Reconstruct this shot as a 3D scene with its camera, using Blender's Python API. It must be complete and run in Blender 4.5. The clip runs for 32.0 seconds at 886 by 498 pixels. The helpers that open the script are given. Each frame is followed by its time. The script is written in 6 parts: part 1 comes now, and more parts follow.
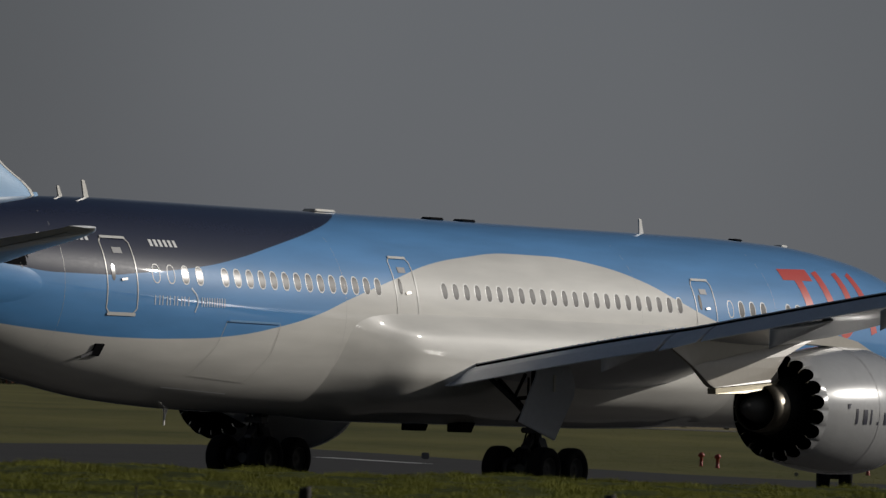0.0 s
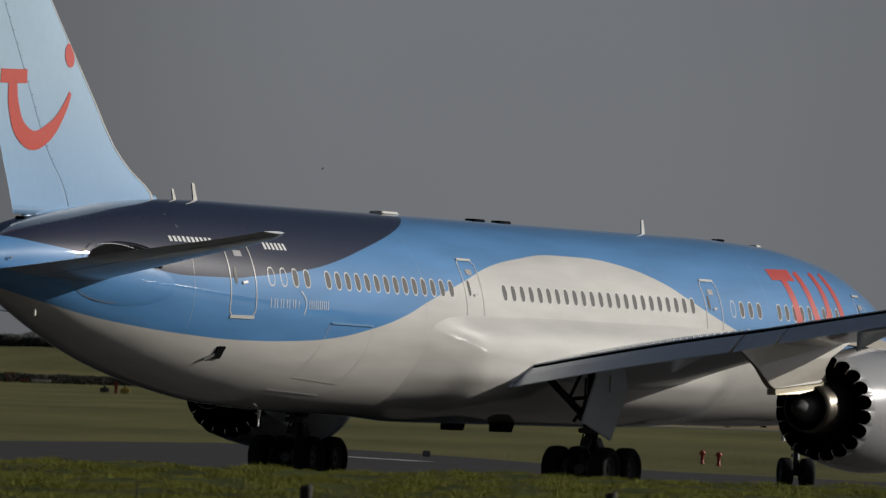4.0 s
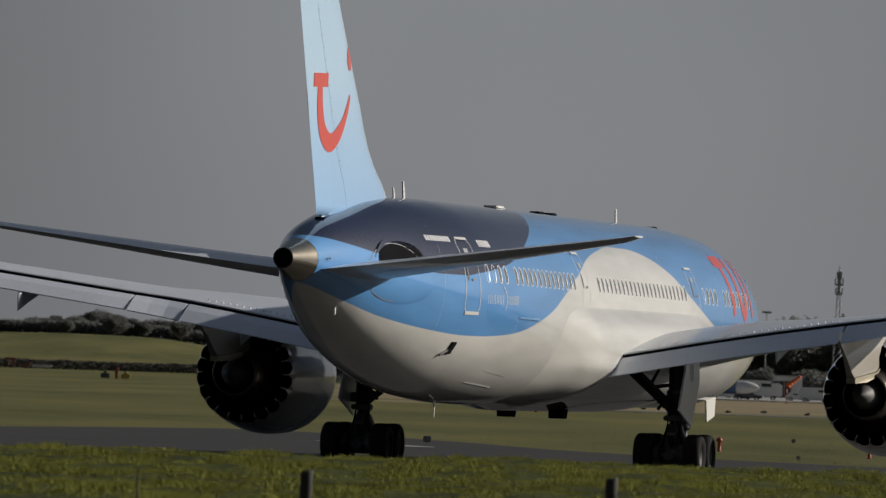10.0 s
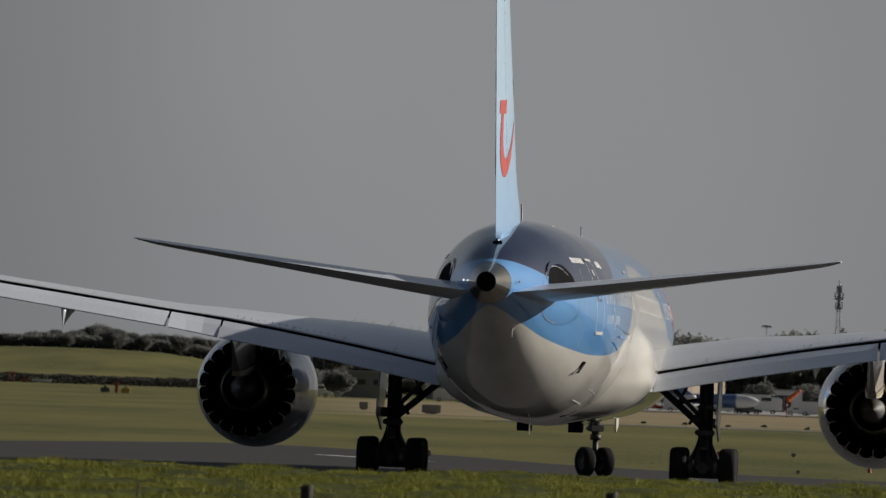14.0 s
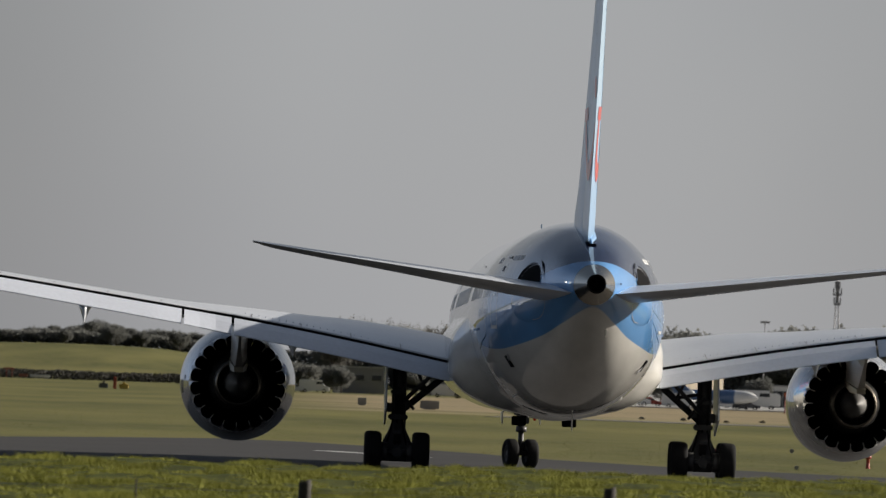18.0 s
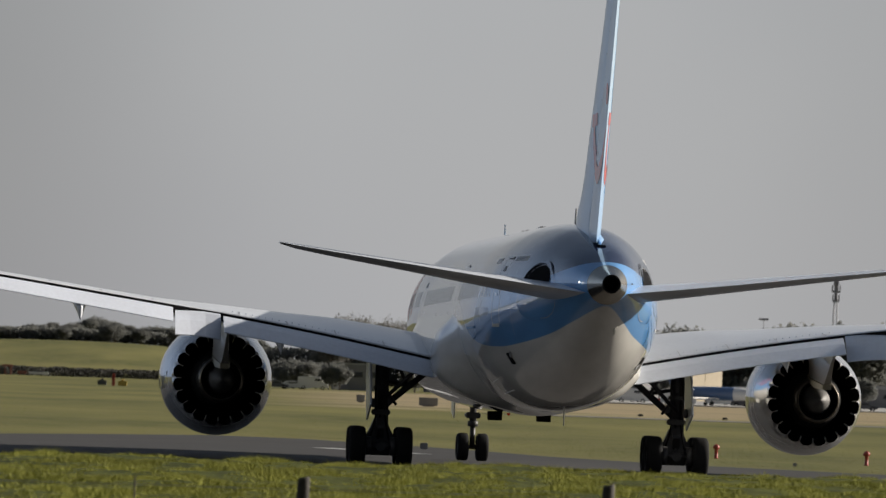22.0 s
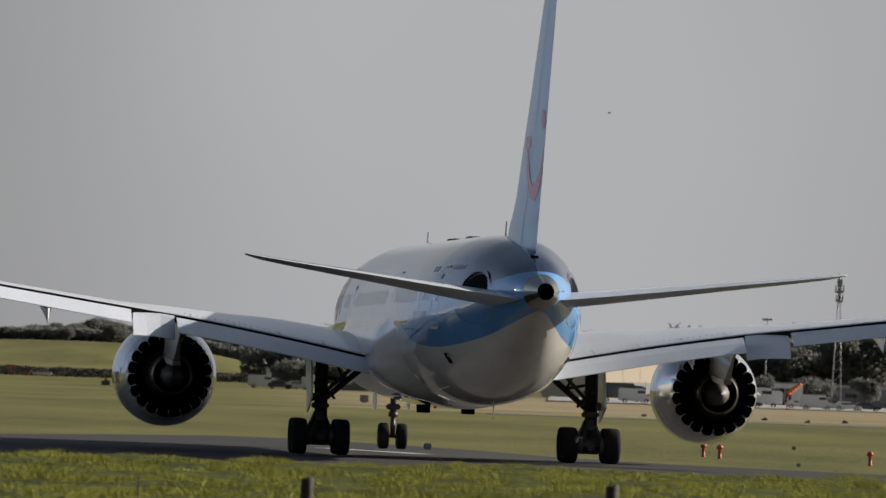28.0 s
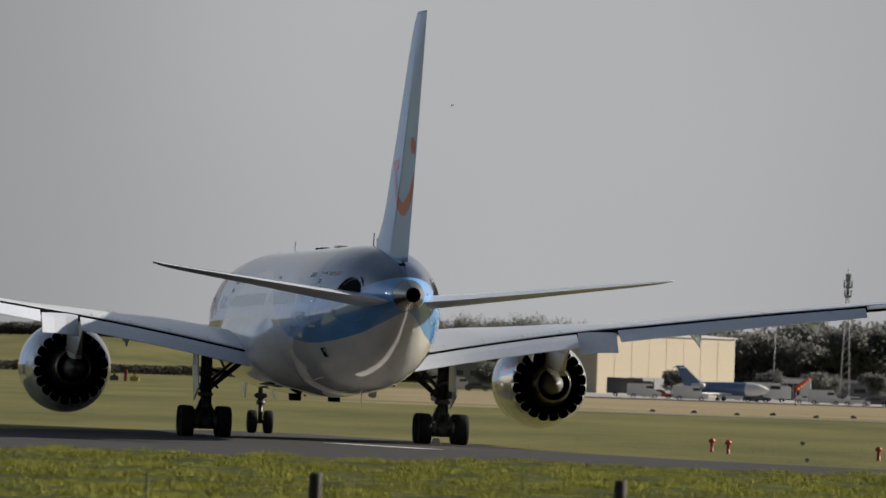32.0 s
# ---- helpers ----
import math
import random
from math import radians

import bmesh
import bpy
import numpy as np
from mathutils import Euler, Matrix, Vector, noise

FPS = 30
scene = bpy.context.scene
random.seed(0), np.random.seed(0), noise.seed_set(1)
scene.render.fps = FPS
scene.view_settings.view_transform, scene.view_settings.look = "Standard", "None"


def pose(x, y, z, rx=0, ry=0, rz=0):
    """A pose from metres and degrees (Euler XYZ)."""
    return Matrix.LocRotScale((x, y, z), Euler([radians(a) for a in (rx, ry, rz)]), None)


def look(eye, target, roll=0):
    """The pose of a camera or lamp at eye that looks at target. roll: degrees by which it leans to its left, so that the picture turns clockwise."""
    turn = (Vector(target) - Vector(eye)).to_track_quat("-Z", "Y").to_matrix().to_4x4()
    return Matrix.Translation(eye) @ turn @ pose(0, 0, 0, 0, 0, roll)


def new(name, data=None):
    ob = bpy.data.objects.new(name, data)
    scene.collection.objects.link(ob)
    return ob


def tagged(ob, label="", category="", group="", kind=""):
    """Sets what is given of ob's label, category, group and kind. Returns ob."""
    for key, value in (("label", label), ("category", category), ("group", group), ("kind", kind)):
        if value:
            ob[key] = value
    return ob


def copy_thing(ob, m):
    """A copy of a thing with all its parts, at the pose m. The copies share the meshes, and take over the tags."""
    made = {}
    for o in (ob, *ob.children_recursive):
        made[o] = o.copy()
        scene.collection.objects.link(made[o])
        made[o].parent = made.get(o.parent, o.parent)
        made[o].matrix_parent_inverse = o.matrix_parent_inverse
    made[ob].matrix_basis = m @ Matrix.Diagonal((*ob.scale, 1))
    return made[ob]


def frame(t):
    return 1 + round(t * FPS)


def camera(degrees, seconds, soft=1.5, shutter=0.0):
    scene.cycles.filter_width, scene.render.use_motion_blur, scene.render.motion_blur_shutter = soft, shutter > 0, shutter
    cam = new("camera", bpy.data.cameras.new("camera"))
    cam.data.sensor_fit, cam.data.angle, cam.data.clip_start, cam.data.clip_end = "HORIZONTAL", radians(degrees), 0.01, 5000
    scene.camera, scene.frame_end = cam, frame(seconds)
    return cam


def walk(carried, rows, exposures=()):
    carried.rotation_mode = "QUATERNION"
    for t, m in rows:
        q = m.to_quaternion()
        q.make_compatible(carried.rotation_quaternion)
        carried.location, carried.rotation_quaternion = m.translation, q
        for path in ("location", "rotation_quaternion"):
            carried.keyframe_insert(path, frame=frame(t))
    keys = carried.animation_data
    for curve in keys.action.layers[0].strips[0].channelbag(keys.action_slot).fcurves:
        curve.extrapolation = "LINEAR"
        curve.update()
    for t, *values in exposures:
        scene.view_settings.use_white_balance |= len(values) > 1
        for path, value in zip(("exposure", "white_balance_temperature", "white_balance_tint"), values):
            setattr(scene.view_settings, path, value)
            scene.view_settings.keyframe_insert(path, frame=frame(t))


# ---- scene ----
FOV = 5.986
EYE_HEIGHT = 2.859
ROLL = 2.02
# seconds, degrees turned to the right, degrees tilted up
CAM_ROWS = [
    (0, -0.003, 0.932), (0.5, 0.005, 0.913), (1, 0.018, 0.897), (1.5, 0.024, 0.884), (2, 0.023, 0.897),
    (2.5, 0.007, 0.927), (3, -0.010, 0.949), (3.5, -0.012, 0.947), (5.5, 0.014, 0.780), (6, 0.023, 0.784),
    (6.5, 0.027, 0.793), (7, 0.032, 0.805), (7.5, 0.026, 0.816), (8, 0.017, 0.815), (8.5, 0.006, 0.805),
    (9, -0.002, 0.785), (9.5, -0.005, 0.803), (10, -0.010, 0.819), (10.5, -0.011, 0.824), (11, -0.017, 0.833),
    (11.5, -0.012, 0.810), (12, -0.005, 0.880), (12.5, -0.009, 0.944), (13, -0.020, 0.941), (13.5, -0.016, 0.921),
    (14, -0.013, 0.915), (14.5, -0.011, 0.907), (16.5, -0.010, 0.904), (17, -0.008, 0.899), (17.5, -0.005, 0.892),
    (18, -0.001, 0.887), (18.5, -0.000, 0.880), (19, 0.003, 0.869), (19.5, 0.006, 0.852), (20, 0.008, 0.843),
    (20.5, 0.013, 0.834), (21, 0.013, 0.829), (21.5, 0.014, 0.841), (22, 0.009, 0.867), (22.5, -0.000, 0.864),
    (23, 0.001, 0.853), (23.5, 0.006, 0.847), (24, 0.007, 0.843), (24.5, 0.006, 0.854), (25, 0.004, 0.879),
    (25.5, -0.011, 0.912), (27.5, -0.019, 0.864), (28, -0.015, 0.868), (28.5, -0.012, 0.868), (29, -0.010, 0.860),
    (29.5, -0.002, 0.849), (30, 0.001, 0.851), (30.5, 0.001, 0.851), (31, 0.000, 0.855), (31.5, 0.004, 0.859),
    (32, -0.071, 0.833)]
# seconds, x, y, z, nose-up pitch, heading (degrees left of straight ahead)
JET_ROWS = [
    (0, -0.77, 251.41, 0.027, -0.02, -33.05), (0.5, -0.59, 251.68, 0.023, -0.03, -32.27), (1, -0.45, 251.95, 0.019, -0.04, -31.49),
    (1.5, -0.28, 252.21, 0.015, -0.04, -30.70), (2, -0.10, 252.47, 0.013, -0.05, -29.94), (2.5, 0.05, 252.73, 0.009, -0.05, -29.14),
    (3, 0.21, 253.01, 0.006, -0.06, -28.32), (3.5, 0.38, 253.32, 0.003, -0.06, -27.48), (5.5, 1.08, 255.12, 0.010, -0.06, -23.49),
    (6, 1.27, 255.68, 0.008, -0.04, -22.34), (6.5, 1.45, 256.27, 0.006, -0.02, -21.12), (7, 1.64, 256.85, 0.003, 0.00, -19.91),
    (7.5, 1.81, 257.43, 0.001, 0.02, -18.72), (8, 1.99, 258.02, -0.002, 0.03, -17.58), (8.5, 2.17, 258.64, -0.004, 0.03, -16.44),
    (9, 2.34, 259.28, -0.006, 0.03, -15.29), (9.5, 2.50, 259.95, -0.008, 0.02, -14.17), (10, 2.64, 260.65, -0.011, 0.01, -13.10),
    (10.5, 2.79, 261.37, -0.015, 0.00, -11.98), (11, 2.94, 262.09, -0.019, -0.01, -10.84), (11.5, 3.05, 262.79, -0.024, -0.01, -9.75),
    (12, 3.19, 263.49, -0.027, -0.01, -8.66), (12.5, 3.30, 264.25, -0.027, -0.01, -7.52), (13, 3.39, 265.02, -0.025, -0.01, -6.44),
    (13.5, 3.46, 265.80, -0.022, -0.00, -5.36), (14, 3.52, 266.59, -0.017, -0.00, -4.34), (14.5, 3.57, 267.36, -0.013, -0.00, -3.36),
    (16.5, 3.65, 270.28, -0.013, -0.01, -0.28), (17, 3.64, 271.09, -0.014, -0.00, 0.32), (17.5, 3.63, 271.91, -0.015, 0.00, 0.92),
    (18, 3.61, 272.76, -0.016, 0.01, 1.49), (18.5, 3.56, 273.62, -0.017, 0.01, 2.04), (19, 3.52, 274.52, -0.018, 0.02, 2.52),
    (19.5, 3.45, 275.47, -0.018, 0.02, 2.94), (20, 3.38, 276.49, -0.015, 0.01, 3.27), (20.5, 3.30, 277.58, -0.012, -0.00, 3.46),
    (21, 3.19, 278.71, -0.010, -0.01, 3.55), (21.5, 3.10, 279.90, -0.010, -0.02, 3.66), (22, 3.00, 281.18, -0.011, -0.03, 3.81),
    (22.5, 2.89, 282.56, -0.013, -0.03, 3.91), (23, 2.75, 284.07, -0.014, -0.04, 4.06), (23.5, 2.61, 285.66, -0.012, -0.05, 4.19),
    (24, 2.44, 287.32, -0.007, -0.06, 4.30), (24.5, 2.28, 289.06, 0.001, -0.06, 4.43), (25, 2.10, 290.87, 0.009, -0.07, 4.56),
    (25.5, 1.90, 292.77, 0.019, -0.07, 4.67), (27.5, 0.88, 303.04, 0.049, 0.11, 5.13), (28, 0.48, 307.04, 0.049, 0.11, 5.28),
    (28.5, 0.04, 311.30, 0.049, 0.10, 5.43), (29, -0.46, 315.90, 0.047, 0.09, 5.55), (29.5, -1.03, 320.87, 0.042, 0.07, 5.71),
    (30, -1.70, 326.18, 0.033, 0.06, 5.93), (30.5, -2.42, 331.79, 0.022, 0.05, 6.18), (31, -3.26, 337.59, 0.007, 0.05, 6.49),
    (31.5, -4.20, 343.52, -0.009, 0.05, 6.81), (32, -5.23, 349.49, -0.027, 0.05, 7.02)]


def aim(pan, tilt):
    a, b = radians(pan), radians(tilt)
    eye = Vector((0, 0, EYE_HEIGHT))
    way = Vector((math.sin(a) * math.cos(b), math.cos(a) * math.cos(b), math.sin(b)))
    return look(eye, eye + way * 100, ROLL)


EXPOSURES = [(0, -1.15, 6250, 10), (3.5, -0.94, 6250, 10), (6, -0.45, 6250, 10), (9, -0.42, 6350, 10), (12, -0.37, 6450, 10), (14.5, -0.18, 6550, 10), (17, 0.18, 6600, 10), (19, 0.46, 6620, 10), (23, 0.50, 6620, 10), (32, 0.53, 6600, 10)]
cam = camera(FOV, 32.0, soft=1.35)
# a long lens, focused on the jet
cam.data.dof.use_dof, cam.data.dof.focus_distance, cam.data.dof.aperture_fstop = True, 215.0, 6.3
walk(cam, [(t, aim(p, q)) for t, p, q in CAM_ROWS], EXPOSURES)

BANK_Z = 1.25       # crest of the near bank
FIELD_Z = -0.14     # field and runway, against the datum of the jet

# ---- light: low sun from the right, grey cloud ----
SUN_AZ, SUN_EL = 18.0, 19.5      # degrees beyond the right-hand direction, and above the ground
sun_dir = Vector((math.cos(radians(SUN_AZ)) * math.cos(radians(SUN_EL)), math.sin(radians(SUN_AZ)) * math.cos(radians(SUN_EL)), math.sin(radians(SUN_EL))))
sun = new("sun", bpy.data.lights.new("sun", "SUN"))
sun.data.energy, sun.data.angle, sun.data.color = 5.5, radians(0.6), (1.0, 0.93, 0.83)
sun.matrix_world = look((0, 0, 300), Vector((0, 0, 300)) - sun_dir)

world = bpy.data.worlds.new("world")
scene.world = world
world.use_nodes = True
wn, wl = world.node_tree.nodes, world.node_tree.links
wn.clear()
sky = wn.new("ShaderNodeTexSky")
sky.sky_type, sky.sun_disc = "NISHITA", False
sky.sun_elevation, sky.sun_rotation = radians(SUN_EL), radians(90 - SUN_AZ)
bg_sky = wn.new("ShaderNodeBackground")
bg_sky.inputs["Strength"].default_value = 0.06
wl.new(sky.outputs[0], bg_sky.inputs["Color"])
cloud_map = wn.new("ShaderNodeTexCoord")
cloud_noise = wn.new("ShaderNodeTexNoise")
cloud_noise.inputs["Scale"].default_value, cloud_noise.inputs["Detail"].default_value = 9.0, 3.0
wl.new(cloud_map.outputs["Generated"], cloud_noise.inputs["Vector"])
cloud_ramp = wn.new("ShaderNodeValToRGB")
cloud_ramp.color_ramp.elements[0].position, cloud_ramp.color_ramp.elements[0].color = 0.3, (0.259, 0.268, 0.290, 1)
cloud_ramp.color_ramp.elements[1].position, cloud_ramp.color_ramp.elements[1].color = 0.7, (0.294, 0.302, 0.318, 1)
wl.new(cloud_noise.outputs["Fac"], cloud_ramp.inputs["Fac"])
bg_cloud = wn.new("ShaderNodeBackground")
bg_cloud.inputs["Strength"].default_value = 1.0
# the cloud is darker overhead than towards the horizon
up_axis = wn.new("ShaderNodeSeparateXYZ")
wl.new(cloud_map.outputs["Generated"], up_axis.inputs[0])
darker = wn.new("ShaderNodeMapRange")
darker.interpolation_type = "SMOOTHSTEP"
darker.inputs["From Min"].default_value, darker.inputs["From Max"].default_value = 0.055, 0.34
darker.inputs["To Min"].default_value, darker.inputs["To Max"].default_value = 1.0, 0.25
wl.new(up_axis.outputs["Z"], darker.inputs["Value"])
# bluer to the left and overhead, where the cloud breaks, and dull behind


def sky_fade(axis, lo, hi):
    r = wn.new("ShaderNodeMapRange")
    r.interpolation_type = "SMOOTHSTEP"
    r.inputs["From Min"].default_value, r.inputs["From Max"].default_value = lo, hi
    wl.new(up_axis.outputs[axis], r.inputs["Value"])
    return r.outputs[0]


def sky_tint(fac, below, above):
    m = wn.new("ShaderNodeMix")
    m.data_type = "RGBA"
    wl.new(fac, m.inputs[0])
    if isinstance(below, tuple):
        m.inputs[6].default_value = below
    else:
        wl.new(below, m.inputs[6])
    m.inputs[7].default_value = above
    return m


tint = sky_tint(sky_fade("X", -0.075, -0.40), (1, 1, 1, 1), (0.95, 1.22, 1.68, 1))
tint = sky_tint(sky_fade("Z", 0.06, 0.45), tint.outputs[2], (0.80, 1.12, 1.65, 1))
tint = sky_tint(sky_fade("Y", 0.15, -0.7), tint.outputs[2], (0.18, 0.22, 0.31, 1))
tinted = wn.new("ShaderNodeVectorMath")
tinted.operation = "MULTIPLY"
wl.new(cloud_ramp.outputs[0], tinted.inputs[0])
wl.new(tint.outputs[2], tinted.inputs[1])
cloud_col = wn.new("ShaderNodeVectorMath")
cloud_col.operation = "SCALE"
wl.new(tinted.outputs[0], cloud_col.inputs[0])
wl.new(darker.outputs[0], cloud_col.inputs["Scale"])
# lens vignetting put into the sky colour on either side, more on the left
vignette_left = wn.new("ShaderNodeMapRange")
vignette_left.interpolation_type = "SMOOTHSTEP"
vignette_left.inputs["From Min"].default_value, vignette_left.inputs["From Max"].default_value = -0.064, -0.012
vignette_left.inputs["To Min"].default_value, vignette_left.inputs["To Max"].default_value = 0.76, 1.07
wl.new(up_axis.outputs["X"], vignette_left.inputs["Value"])
vignetted = wn.new("ShaderNodeVectorMath")
vignetted.operation = "SCALE"
wl.new(cloud_col.outputs[0], vignetted.inputs[0])
thick = wn.new("ShaderNodeMapRange")
thick.interpolation_type = "SMOOTHSTEP"
thick.inputs["From Min"].default_value, thick.inputs["From Max"].default_value = 0.018, 0.060
thick.inputs["To Min"].default_value, thick.inputs["To Max"].default_value = 1.0, 0.88
wl.new(up_axis.outputs["X"], thick.inputs["Value"])
both_sides = wn.new("ShaderNodeMath")
both_sides.operation = "MULTIPLY"
wl.new(vignette_left.outputs[0], both_sides.inputs[0])
wl.new(thick.outputs[0], both_sides.inputs[1])
wl.new(both_sides.outputs[0], vignetted.inputs["Scale"])
# the cloud glows round the hidden sun
sunward = wn.new("ShaderNodeVectorMath")
sunward.operation = "DOT_PRODUCT"
sunward.inputs[1].default_value = sun_dir
wl.new(cloud_map.outputs["Generated"], sunward.inputs[0])
lobe = wn.new("ShaderNodeMath")
lobe.operation, lobe.inputs[1].default_value, lobe.use_clamp = "POWER", 6.0, True
wl.new(sunward.outputs["Value"], lobe.inputs[0])
glow = wn.new("ShaderNodeVectorMath")
glow.operation, glow.inputs[0].default_value = "SCALE", (0.85, 0.84, 0.82)
wl.new(lobe.outputs[0], glow.inputs["Scale"])
lit_cloud = wn.new("ShaderNodeVectorMath")
wl.new(vignetted.outputs[0], lit_cloud.inputs[0])
wl.new(glow.outputs[0], lit_cloud.inputs[1])
wl.new(lit_cloud.outputs[0], bg_cloud.inputs["Color"])
sky_mix = wn.new("ShaderNodeMixShader")
sky_mix.inputs[0].default_value = 0.9
wl.new(bg_sky.outputs[0], sky_mix.inputs[1])
wl.new(bg_cloud.outputs[0], sky_mix.inputs[2])
w_out = wn.new("ShaderNodeOutputWorld")
wl.new(sky_mix.outputs[0], w_out.inputs["Surface"])


# ---- materials ----
def mat_plain(name, base, rough=0.5, metal=0.0, vary=0.12, scale=3.0, bump=0.0, coat=0.0, per_object=0.0, per_island=0.0, coords="Object", spec=0.5):
    """A surface with colour variation at two scales and fine relief."""
    m = bpy.data.materials.new(name)
    m.use_nodes = True
    n, l = m.node_tree.nodes, m.node_tree.links
    b = n["Principled BSDF"]
    b.inputs["Roughness"].default_value, b.inputs["Metallic"].default_value = rough, metal
    b.inputs["Coat Weight"].default_value, b.inputs["Coat Roughness"].default_value = coat, 0.04
    b.inputs["Specular IOR Level"].default_value = spec
    tc = n.new("ShaderNodeTexCoord")
    big, fine = n.new("ShaderNodeTexNoise"), n.new("ShaderNodeTexNoise")
    big.inputs["Scale"].default_value, big.inputs["Detail"].default_value = scale * 0.25, 4
    fine.inputs["Scale"].default_value, fine.inputs["Detail"].default_value = scale * 4, 6
    for q in (big, fine):
        l.new(tc.outputs[coords], q.inputs["Vector"])
    add = n.new("ShaderNodeMath")
    add.operation = "ADD"
    l.new(big.outputs["Fac"], add.inputs[0])
    l.new(fine.outputs["Fac"], add.inputs[1])
    val = add.outputs[0]
    if per_object or per_island:
        src = n.new("ShaderNodeObjectInfo").outputs["Random"] if per_object else n.new("ShaderNodeNewGeometry").outputs["Random Per Island"]
        mad = n.new("ShaderNodeMath")
        mad.operation = "MULTIPLY_ADD"
        mad.inputs[1].default_value = (per_object or per_island) / max(vary, 0.01)
        l.new(src, mad.inputs[0])
        l.new(val, mad.inputs[2])
        val = mad.outputs[0]
    mp = n.new("ShaderNodeMapRange")
    mp.clamp = False
    mp.inputs["From Min"].default_value, mp.inputs["From Max"].default_value = 0.5, 1.5
    mp.inputs["To Min"].default_value, mp.inputs["To Max"].default_value = 1 - vary, 1 + vary
    l.new(val, mp.inputs["Value"])
    col = n.new("ShaderNodeVectorMath")
    col.operation = "SCALE"
    col.inputs[0].default_value = base[:3]
    l.new(mp.outputs[0], col.inputs["Scale"])
    l.new(col.outputs[0], b.inputs["Base Color"])
    if bump:
        bp = n.new("ShaderNodeBump")
        bp.inputs["Strength"].default_value, bp.inputs["Distance"].default_value = bump, 0.03
        l.new(fine.outputs["Fac"], bp.inputs["Height"])
        l.new(bp.outputs[0], b.inputs["Normal"])
    return m


WHITE, LIGHT_BLUE, NAVY = (0.74, 0.72, 0.67), (0.115, 0.312, 0.63), (0.006, 0.009, 0.036)


def float_curve(n, l, value, pts, x0, x1, z0, z1):
    c = n.new("ShaderNodeFloatCurve")
    cv = c.mapping.curves[0]
    q = [((x - x0) / (x1 - x0), (z - z0) / (z1 - z0)) for x, z in pts]
    cv.points[0].location, cv.points[1].location = q[0], q[-1]
    for a in q[1:-1]:
        cv.points.new(*a)
    for p in cv.points:
        p.handle_type = "AUTO_CLAMPED"
    c.mapping.update()
    l.new(value, c.inputs["Value"])
    return c.outputs[0]


def edge_mask(n, l, height, line, soft=0.012):
    """1 above the line, 0 below."""
    d = n.new("ShaderNodeMath")
    d.operation = "SUBTRACT"
    l.new(height, d.inputs[0])
    l.new(line, d.inputs[1])
    r = n.new("ShaderNodeMapRange")
    r.inputs["From Min"].default_value, r.inputs["From Max"].default_value = -soft * 0.1, soft * 0.1
    l.new(d.outputs[0], r.inputs["Value"])
    return r.outputs[0]


def mix_rgb(n, l, fac, a, b):
    m = n.new("ShaderNodeMix")
    m.data_type = "RGBA"
    l.new(fac, m.inputs[0])
    for k, v in ((6, a), (7, b)):
        if isinstance(v, tuple):
            m.inputs[k].default_value = (*v, 1)
        else:
            l.new(v, m.inputs[k])
    return m.outputs[2]


